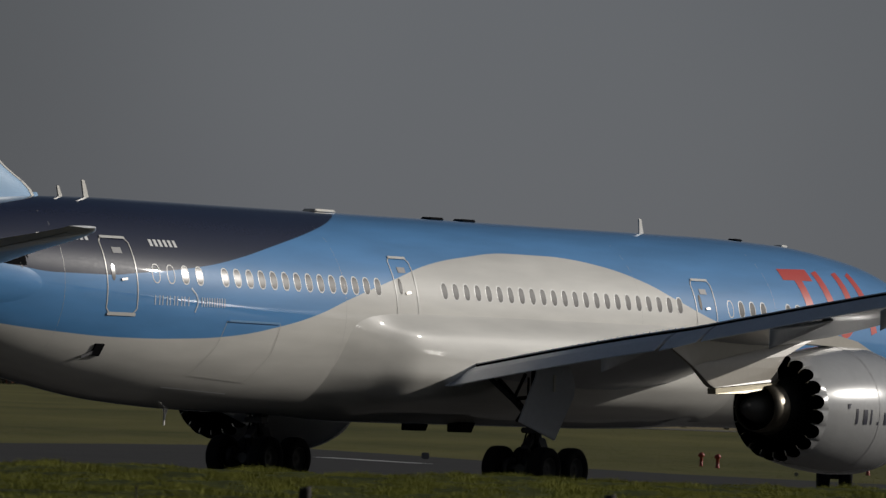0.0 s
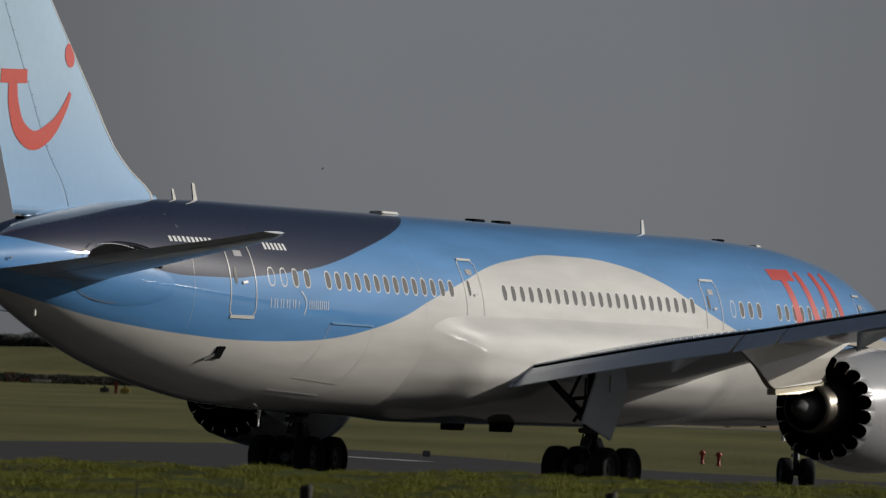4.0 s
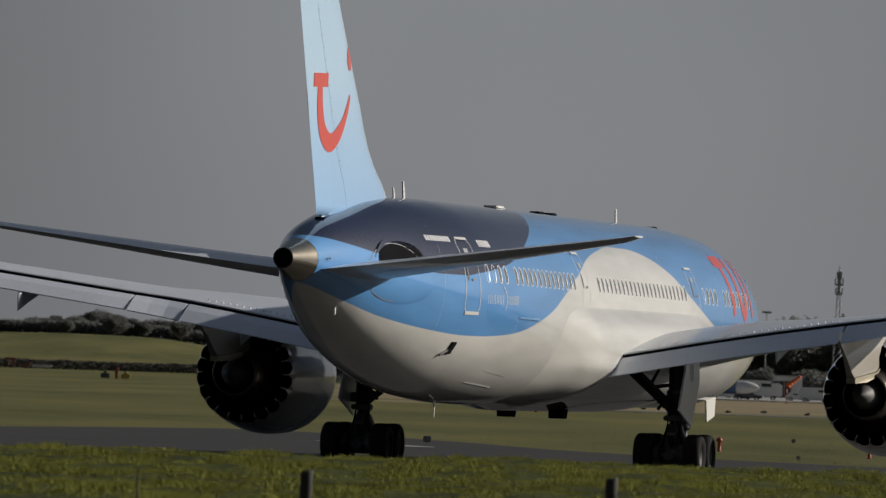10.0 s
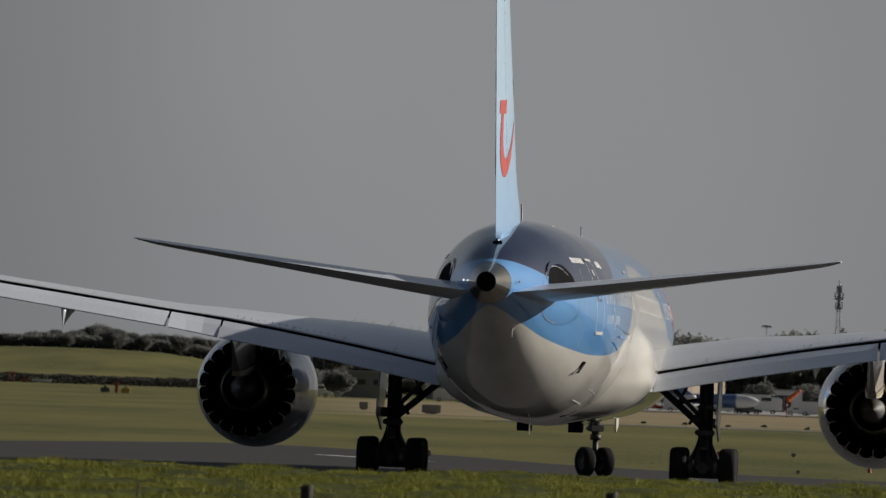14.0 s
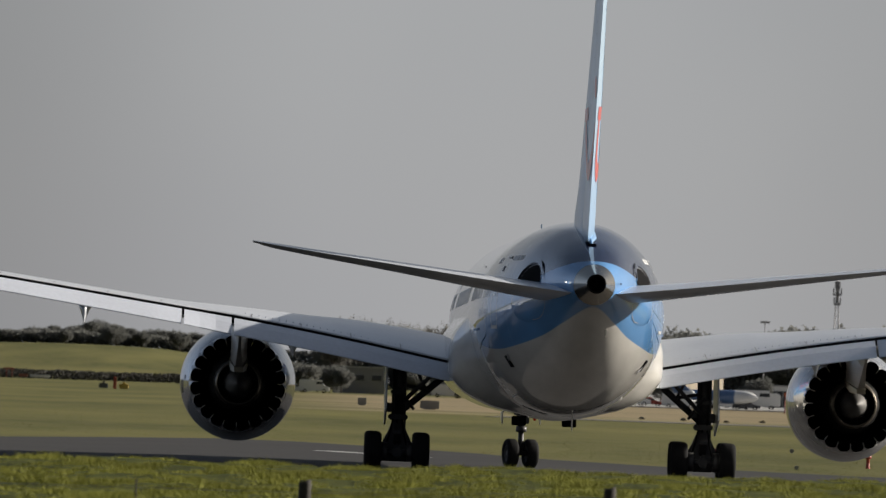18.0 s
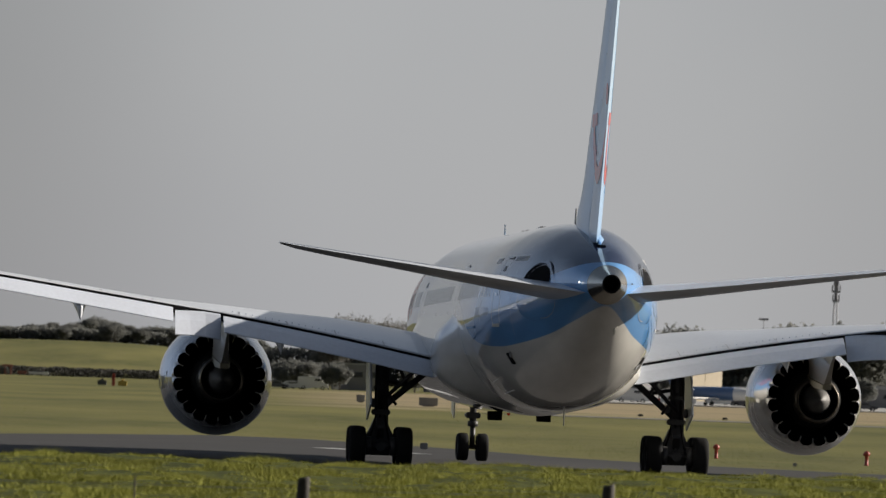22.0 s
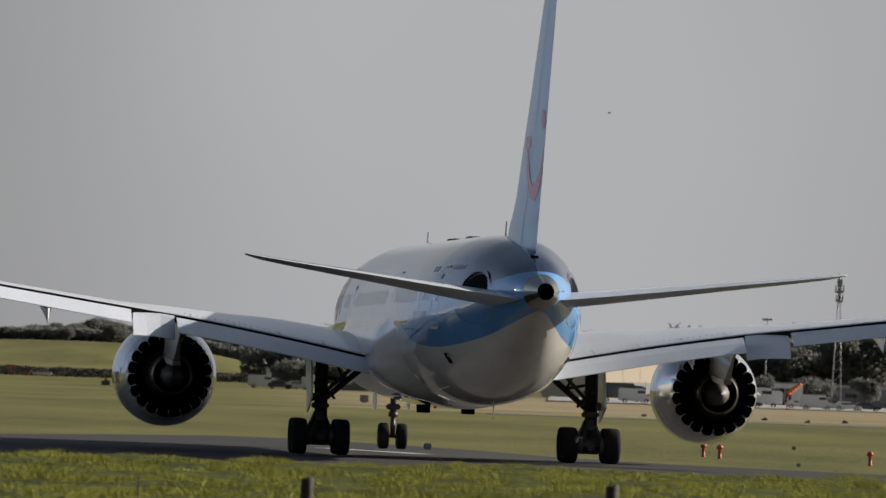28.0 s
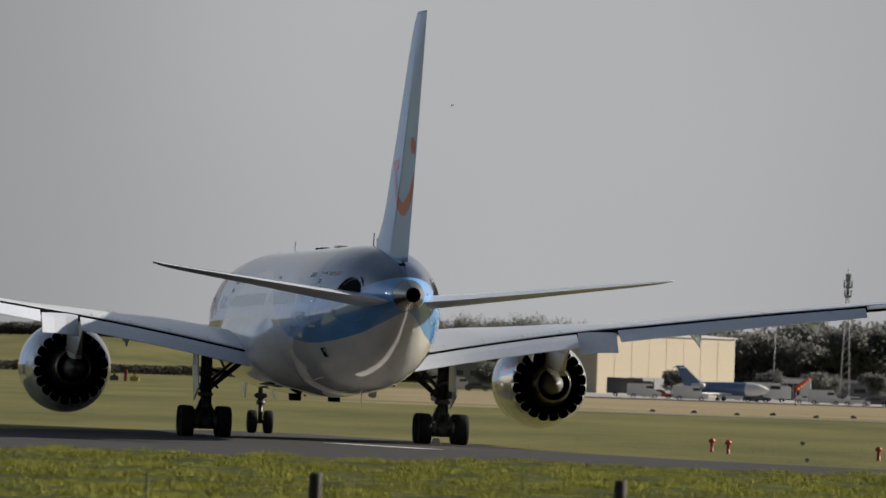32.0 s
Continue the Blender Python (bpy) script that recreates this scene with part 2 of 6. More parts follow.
def mat_livery():
    m = bpy.data.materials.new("livery_paint")
    m.use_nodes = True
    n, l = m.node_tree.nodes, m.node_tree.links
    b = n["Principled BSDF"]
    tc, sep = n.new("ShaderNodeTexCoord"), n.new("ShaderNodeSeparateXYZ")
    l.new(tc.outputs["Object"], sep.inputs[0])
    xn = n.new("ShaderNodeMapRange")
    xn.inputs["From Min"].default_value, xn.inputs["From Max"].default_value = -32, 32
    l.new(sep.outputs["X"], xn.inputs["Value"])
    zn = n.new("ShaderNodeMath")
    zn.operation, zn.inputs[1].default_value = "DIVIDE", 10
    l.new(sep.outputs["Z"], zn.inputs[0])
    white_top = [(-32, 5.6), (-29.3, 5.15), (-26.9, 4.69), (-24.3, 4.27), (-20.8, 3.97), (-18, 3.88), (-16.3, 3.90), (-13.75, 4.03), (-11.2, 4.39), (-9.5, 4.75),
                 (-7.8, 5.25), (-5.2, 5.91), (-3.06, 6.40), (-1, 6.66), (1.7, 6.85), (4.2, 6.84), (6.5, 6.65), (8.5, 6.28), (10.4, 5.72), (12.3, 5.19), (15, 4.6), (18, 4.15), (19.7, 4.0), (24.1, 3.75), (32, 3.4)]
    navy_low = [(-32, 6.6), (-29, 6.45), (-27.6, 6.29), (-25.4, 6.02), (-22.6, 5.70), (-21.3, 5.60), (-19.1, 5.60), (-18, 5.68), (-16.5, 5.80), (-14.6, 6.0),
                (-13, 6.26), (-11, 6.65), (-8.4, 7.15), (-6.6, 7.52), (-5.2, 7.85), (-4.0, 8.7), (-2, 9.8), (32, 9.9)]
    up = edge_mask(n, l, zn.outputs[0], float_curve(n, l, xn.outputs[0], white_top, -32, 32, 0, 10))
    nv = edge_mask(n, l, zn.outputs[0], float_curve(n, l, xn.outputs[0], navy_low, -32, 32, 0, 10))
    col = mix_rgb(n, l, nv, mix_rgb(n, l, up, WHITE, LIGHT_BLUE), NAVY)
    # grime: streaks along the belly, fine speckle
    mapping = n.new("ShaderNodeMapping")
    mapping.inputs["Scale"].default_value = (0.25, 1.6, 1.6)
    l.new(tc.outputs["Object"], mapping.inputs["Vector"])
    dirt, fine = n.new("ShaderNodeTexNoise"), n.new("ShaderNodeTexNoise")
    dirt.inputs["Scale"].default_value, dirt.inputs["Detail"].default_value = 1.0, 6
    l.new(mapping.outputs[0], dirt.inputs["Vector"])
    fine.inputs["Scale"].default_value, fine.inputs["Detail"].default_value = 14, 4
    l.new(tc.outputs["Object"], fine.inputs["Vector"])
    r = n.new("ShaderNodeMapRange")
    r.inputs["From Min"].default_value, r.inputs["From Max"].default_value = 0.3, 0.7
    r.inputs["To Min"].default_value, r.inputs["To Max"].default_value = 0.84, 1.04
    l.new(dirt.outputs["Fac"], r.inputs["Value"])
    sc = n.new("ShaderNodeVectorMath")
    sc.operation = "SCALE"
    l.new(col, sc.inputs[0])
    l.new(r.outputs[0], sc.inputs["Scale"])
    l.new(sc.outputs[0], b.inputs["Base Color"])
    rr = n.new("ShaderNodeMapRange")
    rr.inputs["To Min"].default_value, rr.inputs["To Max"].default_value = 0.30, 0.45
    b.inputs["Specular IOR Level"].default_value = 0.08
    l.new(fine.outputs["Fac"], rr.inputs["Value"])
    l.new(rr.outputs[0], b.inputs["Roughness"])
    b.inputs["Coat Weight"].default_value, b.inputs["Coat Roughness"].default_value = 1.0, 0.02
    b.inputs["Coat IOR"].default_value = 1.6
    # slight waviness of the skin
    wave = n.new("ShaderNodeTexNoise")
    wave.inputs["Scale"].default_value = 0.9
    l.new(tc.outputs["Object"], wave.inputs["Vector"])
    bp = n.new("ShaderNodeBump")
    bp.inputs["Strength"].default_value, bp.inputs["Distance"].default_value = 0.03, 0.05
    l.new(wave.outputs["Fac"], bp.inputs["Height"])
    l.new(bp.outputs[0], b.inputs["Normal"])
    return m


def mat_fin():
    m = mat_plain("fin_paint", (0.42, 0.58, 0.72), 0.33, 0, 0.05, 1.2, 0, 0.5, spec=0.3)
    n, l = m.node_tree.nodes, m.node_tree.links
    tc, sep = n.new("ShaderNodeTexCoord"), n.new("ShaderNodeSeparateXYZ")
    l.new(tc.outputs["Object"], sep.inputs[0])
    r = n.new("ShaderNodeMapRange")
    r.inputs["From Min"].default_value, r.inputs["From Max"].default_value = 7.2, 11.0
    l.new(sep.outputs["Z"], r.inputs["Value"])
    sc = [q for q in n if q.bl_idname == "ShaderNodeVectorMath"][0]
    l.new(mix_rgb(n, l, r.outputs[0], (0.30, 0.49, 0.74), (0.43, 0.59, 0.74)), sc.inputs[0])
    return m


def mat_grass(name, coords, scale, a, b, c):
    """Grass: two greens and a dry tone, mixed by noise at two scales."""
    m = bpy.data.materials.new(name)
    m.use_nodes = True
    n, l = m.node_tree.nodes, m.node_tree.links
    bs = n["Principled BSDF"]
    bs.inputs["Roughness"].default_value, bs.inputs["Specular IOR Level"].default_value = 0.8, 0.08
    tc = n.new("ShaderNodeTexCoord")
    mp = n.new("ShaderNodeMapping")
    mp.inputs["Scale"].default_value = scale
    l.new(tc.outputs[coords], mp.inputs["Vector"])
    n1, n2 = n.new("ShaderNodeTexNoise"), n.new("ShaderNodeTexNoise")
    n1.inputs["Scale"].default_value, n1.inputs["Detail"].default_value = 1.0, 5
    n2.inputs["Scale"].default_value, n2.inputs["Detail"].default_value = 9.0, 5
    for q in (n1, n2):
        l.new(mp.outputs[0], q.inputs["Vector"])
    r1, r2 = n.new("ShaderNodeMapRange"), n.new("ShaderNodeMapRange")
    for r in (r1, r2):
        r.inputs["From Min"].default_value, r.inputs["From Max"].default_value = 0.35, 0.65
    l.new(n1.outputs["Fac"], r1.inputs["Value"])
    l.new(n2.outputs["Fac"], r2.inputs["Value"])
    half = n.new("ShaderNodeMath")
    half.operation, half.inputs[1].default_value = "MULTIPLY", 0.55
    l.new(r2.outputs[0], half.inputs[0])
    col = mix_rgb(n, l, half.outputs[0], mix_rgb(n, l, r1.outputs[0], a, b), c)
    l.new(col, bs.inputs["Base Color"])
    bp = n.new("ShaderNodeBump")
    bp.inputs["Strength"].default_value, bp.inputs["Distance"].default_value = 0.6, 0.12
    l.new(n2.outputs["Fac"], bp.inputs["Height"])
    l.new(bp.outputs[0], bs.inputs["Normal"])
    return m


M = {
    "livery": mat_livery(), "fin": mat_fin(),
    "fin_seam": mat_plain("fin_hinge_cover", (0.39, 0.55, 0.70), 0.4, 0, 0.05, 3),
    "pylon": mat_plain("warm_grey_pylon_paint", (0.39, 0.36, 0.31), 0.35, 0, 0.08, 1.5, 0, 0.3),
    "hinge": mat_plain("blue_hinge_paint", (0.17, 0.33, 0.55), 0.35, 0, 0.08, 3),
    "yellow": mat_plain("dull_yellow_paint", (0.42, 0.30, 0.06), 0.6, 0, 0.15, 1),
    # metal of the strips added for glints in the scallop tips
    "glint_strip": mat_plain("dull_glint_strip_metal", (0.50, 0.48, 0.42), 0.3, 1.0, 0.1, 4),
    "white": mat_plain("white_paint", WHITE, 0.3, 0, 0.08, 1.5, 0, 0.4),
    "wing": mat_plain("grey_wing_paint", (0.63, 0.655, 0.70), 0.33, 0, 0.09, 1.4, 0, 0.3),
    "flap": mat_plain("grey_flap_paint", (0.58, 0.615, 0.69), 0.4, 0, 0.10, 1.8, 0, 0.2),
    "nacelle": mat_plain("nacelle_paint", (0.39, 0.39, 0.39), 0.25, 0, 0.07, 1.0, 0, 1.0),
    "red": mat_plain("red_paint", (0.60, 0.055, 0.032), 0.35, 0, 0.05, 3, 0, 0.5),
    "frame": mat_plain("white_frame_paint", (0.66, 0.65, 0.62), 0.35, 0, 0.05, 5, 0, 0.5),
    "pane": mat_plain("window_pane", (0.15, 0.138, 0.125), 0.15, 0, 0.1, 6, 0, 0.5),
    "bar": mat_plain("white_marking", (0.78, 0.78, 0.78), 0.4, 0, 0.05, 5),
    "darkbar": mat_plain("dark_marking", (0.03, 0.03, 0.05), 0.4, 0, 0.1, 5),
    "faint_seam": mat_plain("faint_skin_seam", (0.45, 0.44, 0.42), 0.4, 0, 0.1, 5),
    "seam": mat_plain("seam_grey", (0.25, 0.25, 0.26), 0.5, 0, 0.1, 5),
    # near-black; also stands in for deep shade in the gear bay and flap slot
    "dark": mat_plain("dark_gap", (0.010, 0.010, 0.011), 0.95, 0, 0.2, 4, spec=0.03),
    "tyre": mat_plain("tyre_rubber", (0.012, 0.012, 0.013), 0.85, 0, 0.25, 6, 0.2, spec=0.15),
    "rim": mat_plain("wheel_rim", (0.035, 0.035, 0.034), 0.6, 0.2, 0.2, 6),
    "steel": mat_plain("landing_gear_steel", (0.045, 0.044, 0.045), 0.5, 0.2, 0.25, 5),
    "chrome": mat_plain("bright_metal", (0.75, 0.72, 0.66), 0.18, 1.0, 0.06, 4),
    "cone": mat_plain("bare_metal_tail_cone", (0.46, 0.40, 0.30), 0.22, 1.0, 0.14, 3),
    "gold_metal": mat_plain("heat_tinted_bright_metal", (0.38, 0.345, 0.26), 0.45, 0.9, 0.18, 3),
    "hot": mat_plain("heat_stained_metal", (0.17, 0.15, 0.12), 0.36, 0.9, 0.25, 3),
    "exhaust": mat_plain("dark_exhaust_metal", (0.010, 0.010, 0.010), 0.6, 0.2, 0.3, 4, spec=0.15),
    "plug": mat_plain("exhaust_plug_metal", (0.11, 0.107, 0.103), 0.6, 0.25, 0.15, 4),
    "lamp": mat_plain("lamp_glass", (0.85, 0.85, 0.85), 0.1, 0, 0.02, 4),
    "lens": mat_plain("unlit_lamp_lens", (0.25, 0.25, 0.26), 0.15, 0, 0.05, 4),
    "beacon": mat_plain("red_beacon_glass", (0.20, 0.03, 0.02), 0.15, 0, 0.05, 4),
    "field": mat_grass("field_grass", "Object", (0.05, 0.010, 0.02), (0.080, 0.086, 0.027), (0.176, 0.164, 0.055), (0.146, 0.132, 0.057)),
    "bank": mat_grass("bank_grass", "Object", (0.7, 0.35, 0.5), (0.052, 0.060, 0.011), (0.100, 0.108, 0.022), (0.024, 0.029, 0.007)),
    "blade": mat_plain("grass_blades", (0.212, 0.214, 0.041), 0.7, 0, 0.5, 0.5, 0, 0, 0, 0.14, spec=0.08),
    "blade_far": mat_plain("field_grass_blades", (0.140, 0.142, 0.043), 0.8, 0, 0.22, 0.05, 0, 0, 0, 0.10, spec=0.05),
    "tarmac": mat_plain("asphalt", (0.036, 0.0345, 0.034), 0.9, 0, 0.28, 0.5, 0.3, spec=0.2),
    "line": mat_plain("worn_white_line", (0.62, 0.62, 0.60), 0.7, 0, 0.15, 4),
    "wood": mat_plain("weathered_post_wood", (0.035, 0.030, 0.025), 0.85, 0, 0.35, 5, 0.5),
    "wire": mat_plain("fence_wire", (0.22, 0.22, 0.21), 0.5, 0.7, 0.1, 3),
    "hydrant": mat_plain("red_hydrant_paint", (0.30, 0.045, 0.03), 0.5, 0, 0.2, 5),
    # leaf colour raised and greyed: distance haze is painted into it
    "leaf": mat_plain("hazed_tree_foliage", (0.155, 0.158, 0.148), 0.9, 0, 0.08, 0.3, 0, 0, 0, 0.06, spec=0.05),
    "leaf_pale": mat_plain("thin_tree_twigs", (0.140, 0.136, 0.124), 0.9, 0, 0.08, 0.3, 0, 0, 0, 0.06, spec=0.05),
    "bark": mat_plain("tree_bark", (0.07, 0.055, 0.045), 0.9, 0, 0.2, 2),
    "hedge": mat_plain("hedge_leaves", (0.085, 0.083, 0.075), 0.9, 0, 0.1, 0.2, 0, 0, 0, 0.08, spec=0.05),
    "cream": mat_plain("cream_cladding", (0.46, 0.39, 0.28), 0.6, 0, 0.07, 0.4),
    "cladding": mat_plain("grey_cladding", (0.24, 0.24, 0.25), 0.6, 0, 0.1, 0.4),
    "roof": mat_plain("roof_sheet", (0.42, 0.42, 0.42), 0.5, 0, 0.1, 0.4),
    "glass": mat_plain("dark_glazing", (0.04, 0.045, 0.05), 0.1, 0, 0.1, 1),
    "van": mat_plain("white_vehicle_paint", (0.70, 0.70, 0.69), 0.3, 0, 0.05, 1, 0, 0.4),
    "car_dark": mat_plain("dark_vehicle_paint", (0.06, 0.065, 0.08), 0.3, 0, 0.1, 1, 0, 0.4),
    "faded_red": mat_plain("faded_red_paint", (0.26, 0.10, 0.07), 0.7, 0, 0.15, 1),
    "orange": mat_plain("orange_fabric", (0.70, 0.17, 0.06), 0.7, 0, 0.1, 1),
    # blue of the far jet, lightened to carry the haze in front of it
    "blue_tail": mat_plain("hazed_blue_aircraft_paint", (0.10, 0.17, 0.32), 0.3, 0, 0.06, 1, 0, 0.4),
    "mast": mat_plain("galvanised_mast", (0.24, 0.24, 0.25), 0.6, 0.2, 0.1, 1),
    "bird": mat_plain("dark_feathers", (0.05, 0.05, 0.05), 0.8, 0, 0.2, 20),
    "pale_mark": mat_plain("pale_blue_marking", (0.56, 0.63, 0.72), 0.4, 0, 0.05, 5),
    "old_paving": mat_plain("old_grey_paving", (0.13, 0.125, 0.12), 0.9, 0, 0.2, 0.3),
    "concrete": mat_plain("pale_concrete", (0.32, 0.31, 0.29), 0.8, 0, 0.12, 1.5, 0.2),
}

# a belt of dry grass crosses the far field, with a ragged soft edge
def dry_belt(m):
    n, l = m.node_tree.nodes, m.node_tree.links
    b = n["Principled BSDF"]
    green = b.inputs["Base Color"].links[0].from_socket
    tc, sep, wob = n.new("ShaderNodeTexCoord"), n.new("ShaderNodeSeparateXYZ"), n.new("ShaderNodeTexNoise")
    l.new(tc.outputs["Object"], sep.inputs[0])
    l.new(tc.outputs["Object"], wob.inputs["Vector"])
    wob.inputs["Scale"].default_value, wob.inputs["Detail"].default_value = 0.02, 4

    def calc(op, a, b2, c=None):
        q = n.new("ShaderNodeMath")
        q.operation = op
        for k, v in enumerate((a, b2) if c is None else (a, b2, c)):
            if isinstance(v, (int, float)):
                q.inputs[k].default_value = v
            else:
                l.new(v, q.inputs[k])
        return q.outputs[0]

    def step(v, lo, hi):
        r = n.new("ShaderNodeMapRange")
        r.interpolation_type = "SMOOTHSTEP"
        r.inputs["From Min"].default_value, r.inputs["From Max"].default_value = lo, hi
        l.new(v, r.inputs["Value"])
        return r.outputs[0]
    far = calc("MULTIPLY_ADD", wob.outputs["Fac"], 220.0, sep.outputs["Y"])
    side = calc("MULTIPLY_ADD", wob.outputs["Fac"], 0.012, calc("DIVIDE", sep.outputs["X"], sep.outputs["Y"]))
    belt = calc("MULTIPLY", calc("MULTIPLY", step(far, 840, 960), step(far, 1640, 1500)), step(side, -0.020, 0.004))
    tone = mix_rgb(n, l, step(wob.outputs["Fac"], 0.35, 0.65), (0.24, 0.195, 0.115), (0.31, 0.25, 0.15))
    l.new(mix_rgb(n, l, belt, green, tone), b.inputs["Base Color"])


dry_belt(M["field"])

# thin leaves let some of the low sun through
for key in ("leaf", "leaf_pale"):
    tn, tl = M[key].node_tree.nodes, M[key].node_tree.links
    thru, both = tn.new("ShaderNodeBsdfTranslucent"), tn.new("ShaderNodeMixShader")
    tl.new([q for q in tn if q.bl_idname == "ShaderNodeVectorMath"][0].outputs[0], thru.inputs["Color"])
    both.inputs[0].default_value = 0.6
    tl.new(tn["Principled BSDF"].outputs[0], both.inputs[1])
    tl.new(thru.outputs[0], both.inputs[2])
    tl.new(both.outputs[0], tn["Material Output"].inputs["Surface"])
beacon_nodes = M["beacon"].node_tree.nodes["Principled BSDF"]
beacon_nodes.inputs["Emission Color"].default_value, beacon_nodes.inputs["Emission Strength"].default_value = (1, 0.12, 0.03, 1), 0.06
lamp_nodes = M["lamp"].node_tree.nodes["Principled BSDF"]
lamp_nodes.inputs["Emission Color"].default_value, lamp_nodes.inputs["Emission Strength"].default_value = (1, 0.97, 0.9, 1), 1.2


# ---- mesh helpers ----
def mesh_ob(name, verts, faces, mats, smooth=False, idx=None):
    me = bpy.data.meshes.new(name)
    me.from_pydata([tuple(v) for v in verts], [], [tuple(int(i) for i in q) for q in faces])
    for q in (mats if isinstance(mats, (list, tuple)) else [mats]):
        me.materials.append(q)
    if idx is not None:
        me.polygons.foreach_set("material_index", idx)
    if smooth:
        me.polygons.foreach_set("use_smooth", [True] * len(me.polygons))
    me.update()
    return me


def part(name, me, parent, label="", m=None):
    """One mesh object under a thing or a part."""
    ob = new(name, me)
    ob.parent = parent
    if m is not None:
        ob.matrix_basis = m
    return tagged(ob, label)


def loft(name, rings, mat, closed=True, caps=True, smooth=True, flip=False):
    """Skin over rings of equal point count."""
    k = len(rings[0])
    v = [p for r in rings for p in r]
    fc = []
    for i in range(len(rings) - 1):
        for j in range(k if closed else k - 1):
            a, b = i * k + j, i * k + (j + 1) % k
            q = (a, b, b + k, a + k)
            fc.append(q[::-1] if flip else q)
    if caps and closed:
        c0, c1 = tuple(range(k)), tuple(range((len(rings) - 1) * k, len(rings) * k))
        fc += [c0[::-1], c1] if not flip else [c0, c1[::-1]]
    me = mesh_ob(name, v, fc, mat, smooth)
    if smooth and caps and closed:
        for p in me.polygons[-2:]:
            p.use_smooth = False
    return me


def revolve(name, profile, mat, centre, seg=40, axis="X", caps=False, wave=None):
    """Profile of (along, radius) turned round an axis through centre."""
    rings = []
    for i, (a, r) in enumerate(profile):
        ring = []
        for j in range(seg):
            th = 2 * math.pi * j / seg
            al = a + (wave(i, th) if wave else 0)
            c, s = r * math.cos(th), r * math.sin(th)
            p = {"X": (al, c, s), "Y": (c, al, s), "Z": (c, s, al)}[axis]
            ring.append((p[0] + centre[0], p[1] + centre[1], p[2] + centre[2]))
        rings.append(ring)
    return loft(name, rings, mat, True, caps)


def tube(name, a, b, r, mat, seg=12, r2=None):
    a, b = Vector(a), Vector(b)
    w = (b - a).normalized()
    u = w.orthogonal().normalized()
    v = w.cross(u)
    rings = [[c + u * (q * math.cos(2 * math.pi * j / seg)) + v * (q * math.sin(2 * math.pi * j / seg)) for j in range(seg)] for c, q in ((a, r), (b, r if r2 is None else r2))]
    return loft(name, rings, mat)


def merge(name, meshes):
    """Several meshes of one part joined into one."""
    v, fc, mi, sm, mats = [], [], [], [], []
    for me in meshes:
        o = len(v)
        v += [tuple(q.co) for q in me.vertices]
        for p in me.polygons:
            fc.append(tuple(i + o for i in p.vertices))
            q = me.materials[p.material_index]
            if q not in mats:
                mats.append(q)
            mi.append(mats.index(q))
            sm.append(p.use_smooth)
    for me in meshes:
        bpy.data.meshes.remove(me)
    out = mesh_ob(name, v, fc, mats, False, mi)
    out.polygons.foreach_set("use_smooth", sm)
    return out


def box(name, c, size, mat, bevel=0.0, turn=0.0):
    bm = bmesh.new()
    bmesh.ops.create_cube(bm, size=1.0, matrix=pose(*c, 0, 0, turn) @ Matrix.Diagonal((*size, 1)))
    if bevel:
        bmesh.ops.bevel(bm, geom=bm.edges[:], offset=bevel, segments=2, affect="EDGES")
    me = bpy.data.meshes.new(name)
    bm.to_mesh(me)
    bm.free()
    me.materials.append(mat)
    return me


def prism(name, outline, axis, lo, hi, mat, bevel=0.0):
    """A flat outline (two coordinates) given thickness along the third axis."""
    def put(p, d):
        return {"X": (d, p[0], p[1]), "Y": (p[0], d, p[1]), "Z": (p[0], p[1], d)}[axis]
    k = len(outline)
    v = [put(p, lo) for p in outline] + [put(p, hi) for p in outline]
    fc = [tuple(range(k))[::-1], tuple(range(k, 2 * k))] + [(i, (i + 1) % k, (i + 1) % k + k, i + k) for i in range(k)]
    me = mesh_ob(name, v, fc, mat)
    bm = bmesh.new()
    bm.from_mesh(me)
    bmesh.ops.recalc_face_normals(bm, faces=bm.faces[:])
    if bevel:
        bmesh.ops.bevel(bm, geom=bm.edges[:], offset=bevel, segments=2, affect="EDGES")
    bm.to_mesh(me)
    bm.free()
    return me


def smooth_table(rows):
    """Monotone cubic through a table; returns f(x) -> values."""
    a = np.array(rows, float)
    x, y = a[:, 0], a[:, 1:]
    d = np.diff(y, axis=0) / np.diff(x)[:, None]
    m = np.zeros_like(y)
    m[0], m[-1] = d[0], d[-1]
    for i in range(1, len(x) - 1):
        for j in range(y.shape[1]):
            m[i, j] = 0 if d[i - 1, j] * d[i, j] <= 0 else 2 * d[i - 1, j] * d[i, j] / (d[i - 1, j] + d[i, j])

    def at(q):
        i = int(min(max(np.searchsorted(x, q) - 1, 0), len(x) - 2))
        hh = x[i + 1] - x[i]
        t = min(max((q - x[i]) / hh, 0), 1)
        return (2 * t**3 - 3 * t**2 + 1) * y[i] + (t**3 - 2 * t**2 + t) * hh * m[i] + (3 * t**2 - 2 * t**3) * y[i + 1] + (t**3 - t**2) * hh * m[i + 1]
    return at


# ---- ground ----
def ease(a, b, t):
    t = min(max((t - a) / (b - a), 0), 1)
    return t * t * (3 - 2 * t)


